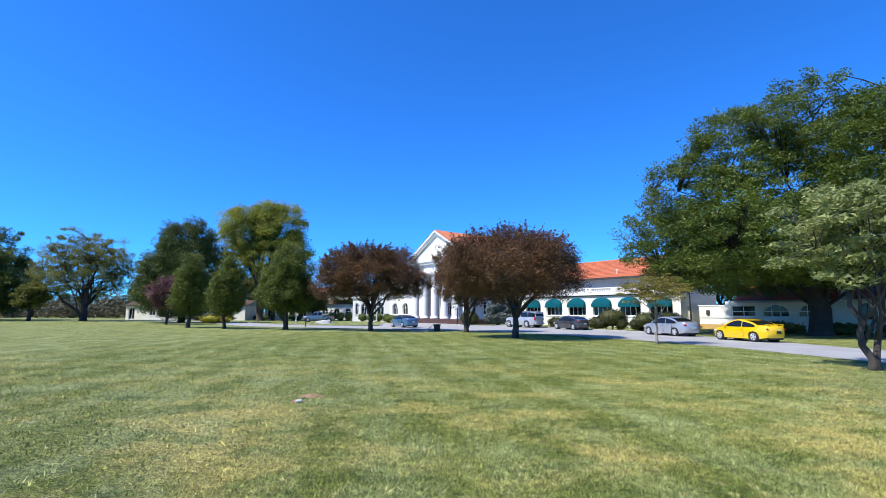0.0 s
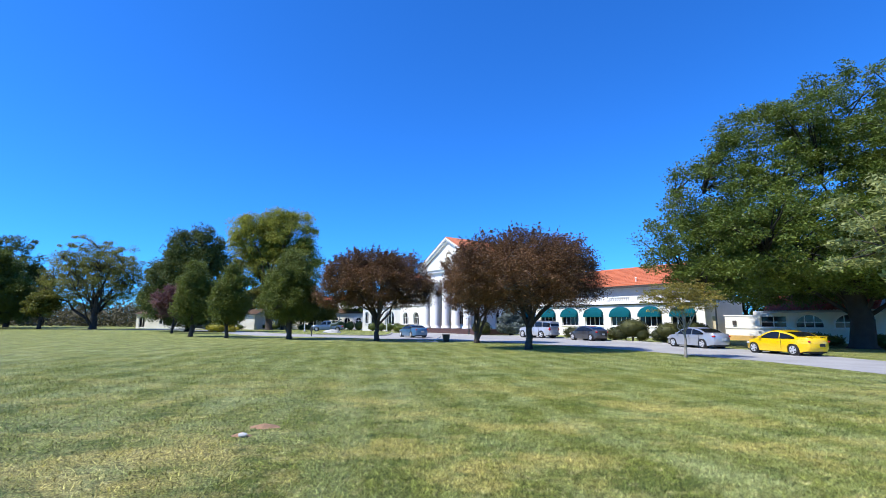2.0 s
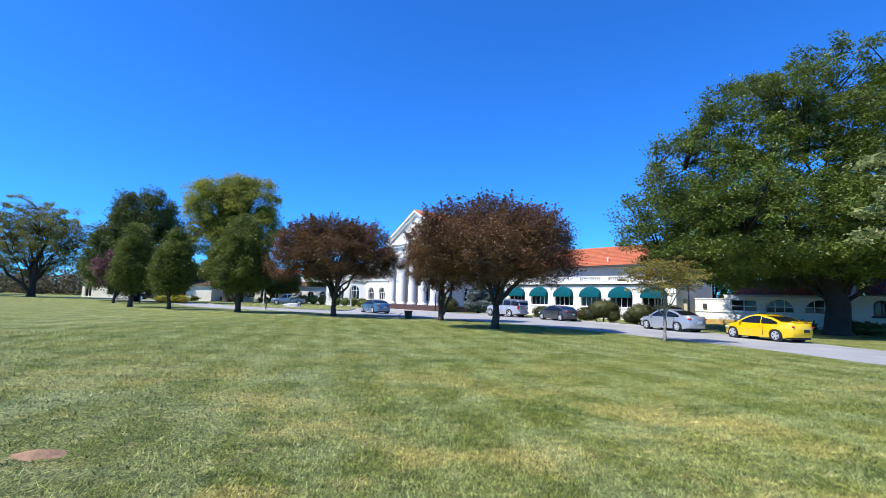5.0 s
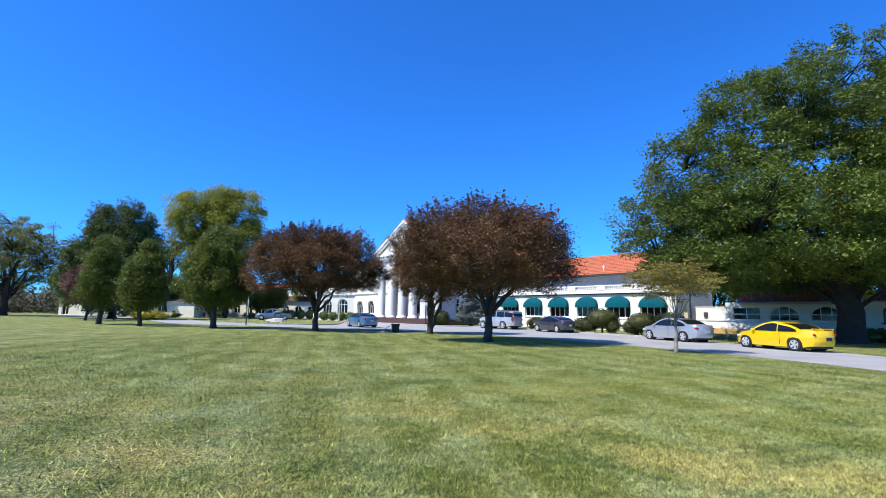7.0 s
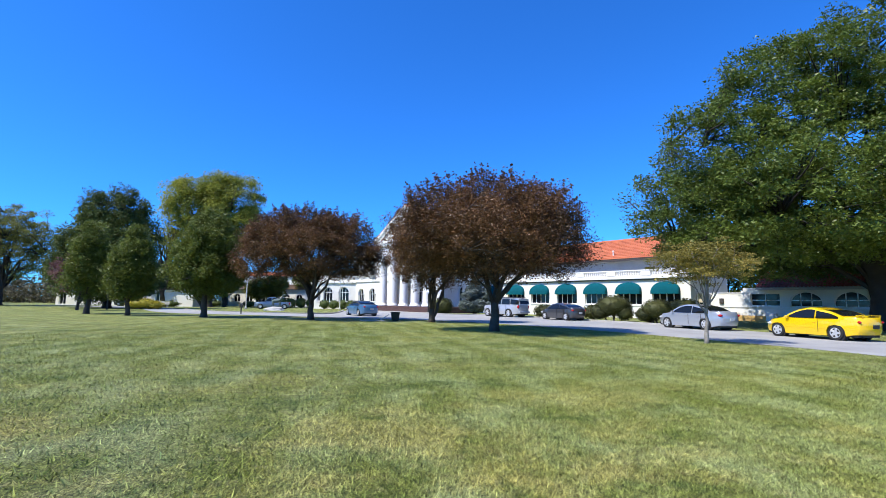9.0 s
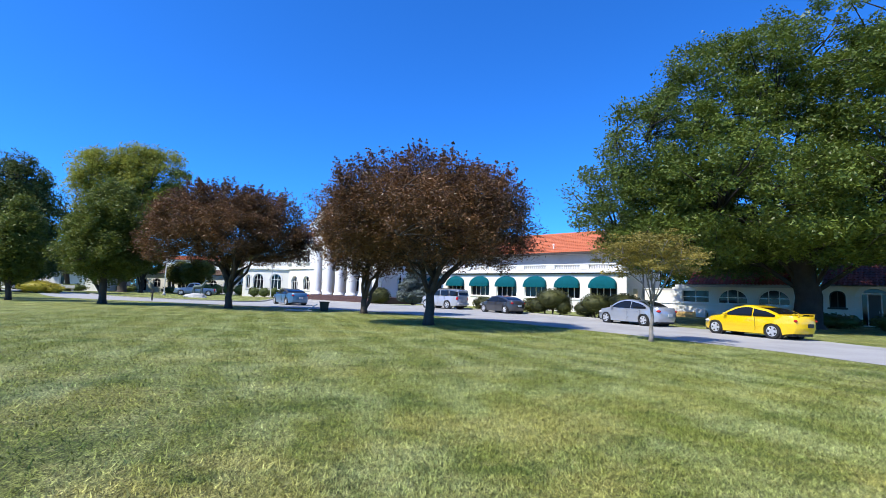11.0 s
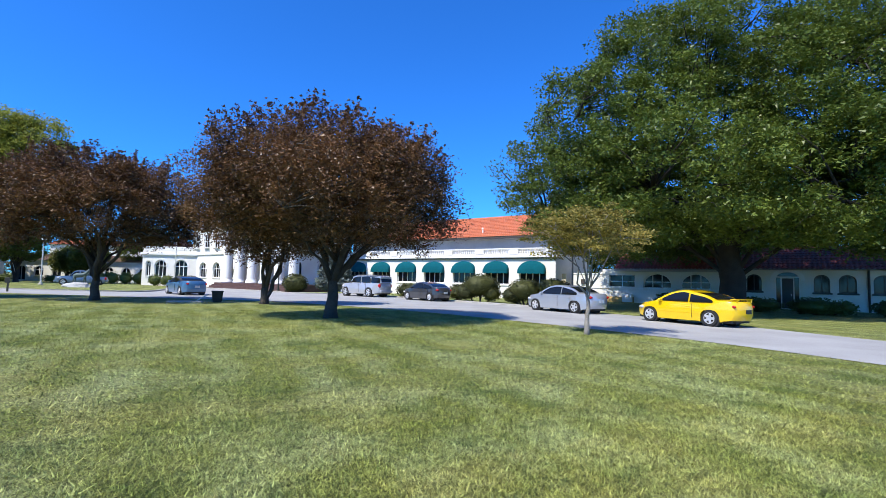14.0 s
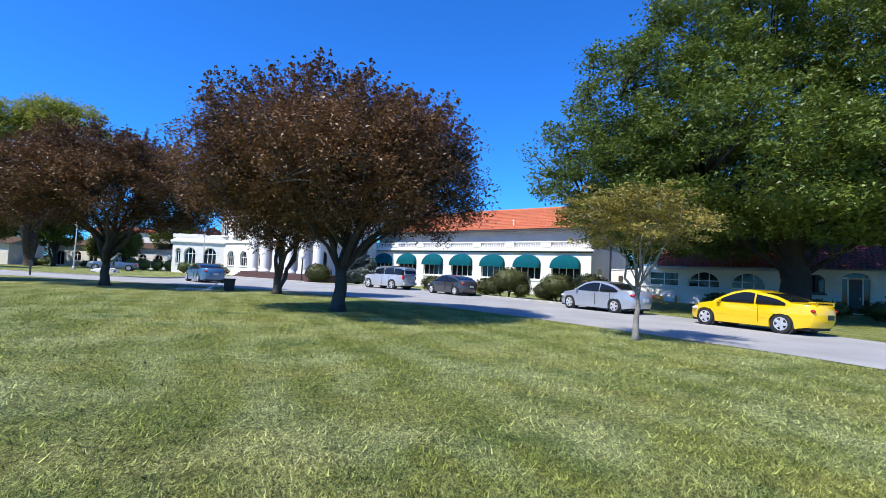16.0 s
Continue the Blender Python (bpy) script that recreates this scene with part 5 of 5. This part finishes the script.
# ---- shrubs ----
Y = "shrubs along the drive"
bush("clipped_yew", (16.9, 47.6, 0), [(0, 0, 1.25, 1.45, 1.3, 0.85), (-0.9, 0.5, 0.8, 0.9, 0.9, 0.6), (0.6, -0.6, 0.7, 0.7, 0.7, 0.6)], LEAF_YEW, "mushroom-clipped yew bush beside the kerb", 81, group=Y, leaf=0.045, density=620, spread=1.1)
bush("clipped_yew", (18.6, 43.9, 0), [(0, 0, 1.05, 1.15, 1.1, 0.75), (-0.6, 0.5, 0.65, 0.8, 0.8, 0.5)], LEAF_YEW, "mushroom-clipped yew bush on a bare stem", 82, group=Y, leaf=0.045, density=620, spread=1.1)
bush("clipped_yew", (20.2, 43.0, 0), [(0, 0, 1.15, 1.25, 1.2, 0.7), (0.3, -0.3, 0.8, 0.9, 0.9, 0.6)], LEAF_YEW, "mushroom-clipped yew bush by the wing's corner", 83, group=Y, leaf=0.045, density=620, spread=1.1)
bush("low_shrub", (14.2, 53.8, 0), [(0, 0, 0.7, 1.2, 1.1, 0.65), (-1.0, 1.5, 0.65, 1.0, 1.0, 0.6)], LEAF_YEW, "low rounded shrub beside the kerb", 84, group=Y)
bush("low_shrub", (16.4, 51.0, 0), [(0, 0, 0.65, 1.0, 0.9, 0.6)], LEAF_YEW, "low rounded shrub below the awnings", 85, group=Y)
bush("low_shrub", (19.2, 46.5, 0), [(0, 0, 0.6, 0.9, 0.9, 0.55)], LEAF_YEW, "low rounded shrub below the awnings", 86, group=Y)
bush("ball_bush", (3.9, 64.6, 0), [(0, 0, 0.95, 1.25, 1.2, 0.95)], LEAF_YEW, "ball-clipped green bush before the portico", 87)
bush("low_shrub", (-8.2, 80.2, 0), [(0, 0, 0.6, 1.3, 1.2, 0.6)], LEAF_EVER, "low green shrub by the portico steps", 88)
for k in range(4):
    bush("clipped_hedge", (-14.2 + 1.5 * k, 88.6 - 0.4 * k, 0), [(0, 0, 0.75, 0.85, 0.6, 0.75)], LEAF_CONE, "dark clipped hedge under the pavilion windows", 90 + k, group="pavilion hedge", density=160, leaf=0.1)
for k in range(4):
    bush("clipped_hedge", (-23.5 + 1.7 * k, 97, 0), [(0, 0, 0.9, 0.95, 0.6, 0.9)], LEAF_CONE, "dark clipped hedge before the far wing", 95 + k, group="far hedge", density=120, leaf=0.12)
bush("forsythia", (-33.7, 71.8, 0), [(0, 0, 0.7, 1.8, 1.2, 0.65), (1.6, 0.2, 0.55, 1.0, 0.9, 0.5)], LEAF_GOLD, "loose yellow-leaved shrub on the far lawn", 99, leaf=0.12, density=160)
for k, (x, y, w) in enumerate([(-41, 92, 2.4), (-45.5, 94, 2.4), (-37, 100, 1.8), (-30, 100, 1.6)]):
    bush("low_hedge", (x, y, 0), [(0, 0, 0.55, w, 0.8, 0.55)], LEAF_CONE, "low dark hedge before the far wing", 101 + k, group="far low hedges", density=90, leaf=0.14)
for k, (x, y) in enumerate([(29.5, 42.5), (32.0, 39.0), (34.0, 36.0), (36.5, 33.0)]):
    bush("low_shrub", (x, y, 0), [(0, 0, 0.5, 1.3, 1.2, 0.5), (0.7, -0.9, 0.45, 1.0, 1.0, 0.42)], LEAF_CONE, "low dark shrub along the annexe wall", 111 + k, group="annexe shrubs", density=160, leaf=0.1)

# ---- far wood on the left horizon ----
rng = np.random.default_rng(5)
cs = np.stack([rng.uniform(-230, -60, 1500), rng.uniform(122, 175, 1500), rng.uniform(0.2, 5.5, 1500)], 1)
wood = new("far_wood", leaves_mesh("far_wood", LEAF_FAR, cs, np.full(1500, 2.2), np.full(1500, 40), 0.5, rng, 0.9))
tagged(wood, "hazy brown-green wood at the edge of the grounds", "wood", kind="stuff")
cs = np.stack([rng.uniform(60, 140, 300), rng.uniform(20, 120, 300), rng.uniform(0.5, 6, 300)], 1)
wood = new("far_wood", leaves_mesh("far_wood", LEAF_FAR, cs, np.full(300, 2.6), np.full(300, 24), 0.5, rng, 0.9))
tagged(wood, "green wood behind the annexe", "wood", kind="stuff")

# ---- small things ----
BIN = material("dark_green_plastic", (0.02, 0.025, 0.022), 0.6, 0.3, 5, 40, 0.1)
POLE_GREY = material("galvanised_pole", (0.20, 0.20, 0.20), 0.6, 0.2, 4, 40, 0.05, metal=0.4)
POLE_PALE = material("pale_painted_pole", (0.62, 0.61, 0.58), 0.6, 0.15, 4, 40, 0.05)
BRONZE = material("verdigris_bronze", (0.085, 0.125, 0.110), 0.6, 0.35, 3, 20, 0.3)
ROCK = material("whitewashed_rock", (0.50, 0.49, 0.46), 0.9, 0.25, 2, 12, 0.8)
LAMP_GLASS = material("white_lamp_globe", (0.8, 0.8, 0.78), 0.3, 0.05, 3, 30, 0.0)

can = thing("litter_bin", pose(-0.3, 44.0, 0, 0, 0, 10), "dark square litter bin with tapered sides on the lawn", "bin")
bm = bmesh.new()
lo = [bm.verts.new((x * 0.30, y * 0.30, 0)) for x, y in ((-1, -1), (1, -1), (1, 1), (-1, 1))]
hi = [bm.verts.new((x * 0.38, y * 0.38, 0.78)) for x, y in ((-1, -1), (1, -1), (1, 1), (-1, 1))]
for k in range(4):
    bm.faces.new((lo[k], lo[(k + 1) % 4], hi[(k + 1) % 4], hi[k]))
bm.faces.new(lo[::-1])
bm.faces.new(hi)
bmesh.ops.bevel(bm, geom=bm.edges[:], offset=0.03, segments=2, affect="EDGES")
can.scale = (0.75, 0.75, 0.75)
part("bin_body", bm, BIN, can)
part("rim", box(-0.41, 0.41, -0.41, 0.41, 0.76, 0.84, 0.02), BIN, can)
slab = thing("ground_slab", pose(-1.9, 43.9, 0, 0, 0, 8), "flat pale concrete slab lying on the grass", "slab")
part("slab", box(-0.85, 0.85, -0.5, 0.5, -0.02, 0.06, 0.015), CONCRETE, slab)
part("rail", prism([(0.5, 0.06), (0.62, 0.06), (1.2, 0.42), (1.12, 0.45)], -0.04, 0.04), POLE_PALE, slab)


def lamp_post(at, h, label, head=True, mat=POLE_PALE):
    lp = thing("lamp_post", pose(*at), label, "street lamp")
    part("pole", add_lathe(bmesh.new(), [(0.14, 0), (0.14, 0.3), (0.08, 0.34), (0.055, h)], 12), mat, lp)
    part("base", add_lathe(bmesh.new(), [(0.24, 0), (0.24, 0.12), (0.17, 0.16)], 12), CONCRETE, lp)
    if head:
        part("lamp_head", add_lathe(bmesh.new(), [(0.06, h), (0.20, h + 0.05), (0.26, h + 0.22), (0.20, h + 0.4), (0.05, h + 0.48)], 14), LAMP_GLASS, lp)
    return lp


lamp_post((-24.5, 82.4, 0), 5.2, "pale lamp post on the lawn island")
lamp_post((24.6, 47.6, 0), 5.6, "thin grey utility pole by the wing's corner", False, POLE_GREY)
lamp_post((2.3, 66.0, 0), 2.3, "short lamp post with white globe before the portico", True, BIN)
lamp_post((-11.4, 86.5, 0), 6.5, "thin pale flagpole before the pavilion", False)
sp = thing("sign_post", pose(-15.6, 56.4, 0), "small dark sign post at the drive's edge", "sign")
part("post", box(-0.05, 0.05, -0.05, 0.05, -0.1, 1.0, 0.01), BIN, sp)
part("sign_plate", box(-0.16, 0.16, -0.075, -0.053, 0.62, 1.0, 0.01), BIN, sp)

sp = thing("bird_box_post", pose(-34.6, 66.8, 0), "dark post with a small box on top on the far lawn", "post")
part("post", box(-0.06, 0.06, -0.06, 0.06, -0.1, 1.35, 0.01), BIN, sp)
part("box", box(-0.16, 0.16, -0.16, 0.16, 1.352, 1.75, 0.02), BIN, sp)
part("box_lid", box(-0.2, 0.2, -0.2, 0.2, 1.753, 1.8, 0.01), BIN, sp)

# animal statue, one plain mesh
bm = bmesh.new()
add_tube(bm, [Vector(p) for p in ((-0.95, 0, 1.25), (-0.5, 0, 1.35), (0.2, 0, 1.38), (0.7, 0, 1.5), (1.0, 0, 1.9), (1.25, 0, 2.35))], [0.18, 0.34, 0.32, 0.34, 0.2, 0.14], 12)
add_tube(bm, [Vector(p) for p in ((1.15, 0, 2.35), (1.4, 0, 2.42), (1.75, 0, 2.3))], [0.15, 0.16, 0.07], 10)
for x, s, f in ((-0.75, -0.16, -0.15), (-0.7, 0.16, 0.1), (0.6, -0.15, -0.1), (0.65, 0.15, 0.15)):
    add_tube(bm, [Vector(p) for p in ((x, s, 1.25), (x + f * 0.5, s, 0.8), (x + f, s, 0.3))], [0.16, 0.09, 0.06], 8)
for s in (-1, 1):
    add_tube(bm, [Vector(p) for p in ((1.25, s * 0.08, 2.45), (1.1, s * 0.35, 2.8), (1.15, s * 0.5, 3.15))], [0.05, 0.04, 0.02], 6)
    add_tube(bm, [Vector(p) for p in ((1.12, s * 0.3, 2.75), (1.35, s * 0.42, 3.0))], [0.035, 0.015], 6)
st = part("animal_statue", bm, BRONZE, smooth=True, m=pose(-17.3, 73.2, 0.25, 0, 0, 10) @ Matrix.Diagonal((0.62, 0.8, 0.72, 1)))
tagged(st, "greenish bronze animal statue standing on a pale rock", "statue")
bm = bmesh.new()
res = bmesh.ops.create_icosphere(bm, subdivisions=3, radius=1.0)
for v in res["verts"]:
    w = 1 + 0.25 * noise.noise(v.co * 1.7)
    v.co = Vector((v.co.x * 1.35 * w, v.co.y * 0.8 * w, max(-0.1, v.co.z * 0.5 * w)))
tagged(part("statue_rock", bm, ROCK, m=pose(-17.5, 73.2, 0)), "whitewashed rock mound under the statue", "rock")
bench = thing("bench", pose(-39.5, 88, 0, 0, 0, 6), "weathered bench on the far lawn", "bench")
for k in range(4):
    part("slat", box(-0.9, 0.9, -0.22 + k * 0.12, -0.12 + k * 0.12, 0.42, 0.46), POLE_PALE, bench)
for x in (-0.7, 0.7):
    part("leg", box(x - 0.05, x + 0.05, -0.2, 0.24, -0.03, 0.418), CONCRETE, bench)
for k in range(3):
    part("back_slat", box(-0.9, 0.9, 0.26, 0.30, 0.52 + k * 0.14, 0.62 + k * 0.14), POLE_PALE, bench)
for x in (-0.7, 0.7):
    part("back_post", box(x - 0.04, x + 0.04, 0.302, 0.34, 0.3, 0.92), CONCRETE, bench)


# ---- grass blades on the stretch of lawn that is walked over ----
EDGE_Y = [p[1] for p in NEAR_EDGE if p[1] < 46]
EDGE_X = [p[0] for p in NEAR_EDGE if p[1] < 46]


SLANT = 0.28
BARE = [(-2.52, 10.02, 0.32, 0.21), (-2.62, 9.42, 0.2, 0.12)]     # bare soil: middle and half sizes


def grass(name, x0, x1, y0, y1, per_m2, h, w, seed, soft=3.0, hole=None):
    """Single blades, thinned out towards the edges of the stretch, which slants along the way walked."""
    rng = np.random.default_rng(seed)
    n = int((x1 - x0) * (y1 - y0) * per_m2)
    x, y = rng.uniform(x0, x1, n), rng.uniform(y0, y1, n)
    edge = np.minimum(np.minimum(x - x0, x1 - x), np.minimum(y - y0 + soft, y1 - y)) / soft
    x = x + SLANT * y
    keep = (rng.random(n) < edge) & (x < np.interp(y, EDGE_Y, EDGE_X) + 0.05 * rng.normal(size=n))
    if hole:
        u = x - SLANT * y
        inside = np.minimum(np.minimum(u - hole[0], hole[1] - u), np.minimum(y - hole[2] + 4, hole[3] - y)) / 4
        keep &= rng.random(n) > inside
    for sx, sy, a, b in BARE:
        keep &= ((x - sx) / a) ** 2 + ((y - sy) / b) ** 2 > 0.75 + 0.3 * rng.random(n)
    x, y = x[keep], y[keep]
    n = len(x)
    p = np.stack([x, y, np.full(n, -0.004)], 1)
    a = rng.uniform(0, 2 * np.pi, n)
    hh = h * (0.5 + rng.random(n))
    side = np.stack([np.cos(a), np.sin(a), np.zeros(n)], 1) * w
    lean = rng.normal(size=(n, 3)) * 0.85 * hh[:, None]
    lean[:, 2] = hh
    v = np.empty((n, 3, 3), np.float32)
    v[:, 0], v[:, 1], v[:, 2] = p - side, p + side, p + lean
    me = triangle_mesh(name, v)
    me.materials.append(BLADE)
    me.update()
    me.validate()
    tagged(new(name, me), "short mown grass blades with straw tips", "grass", kind="stuff")


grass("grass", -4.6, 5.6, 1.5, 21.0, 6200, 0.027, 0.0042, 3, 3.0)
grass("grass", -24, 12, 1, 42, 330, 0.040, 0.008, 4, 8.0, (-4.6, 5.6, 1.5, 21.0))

# small marks on the lawn
SOIL = material("bare_dry_soil", (0.34, 0.20, 0.11), 0.95, 0.35, 9, 60, 0.6)
for (x, y, a, b), lab in zip(BARE, ("bare dry soil patch in the lawn", "small bare dry soil patch by a stone")):
    bm = bmesh.new()
    ring = [bm.verts.new((a * math.cos(k * math.pi / 9) * (1 + 0.25 * math.sin(3.1 * k)), b * math.sin(k * math.pi / 9) * (1 + 0.2 * math.cos(2.3 * k)), -0.02)) for k in range(18)]
    top = bm.verts.new((0, 0, 0.055))
    for k in range(18):
        bm.faces.new((ring[k], ring[(k + 1) % 18], top))
    tagged(part("bare_soil_patch", bm, SOIL, m=pose(x, y, 0)), lab, "soil", kind="stuff")
bm = bmesh.new()
res = bmesh.ops.create_icosphere(bm, subdivisions=2, radius=1.0)
for v in res["verts"]:
    w = 1 + 0.2 * noise.noise(v.co * 2)
    v.co = Vector((v.co.x * 0.07 * w, v.co.y * 0.045 * w, v.co.z * 0.034))
tagged(part("stone", bm, ROCK, m=pose(-2.57, 9.34, 0.03)), "flat white stone lying in the grass", "stone")
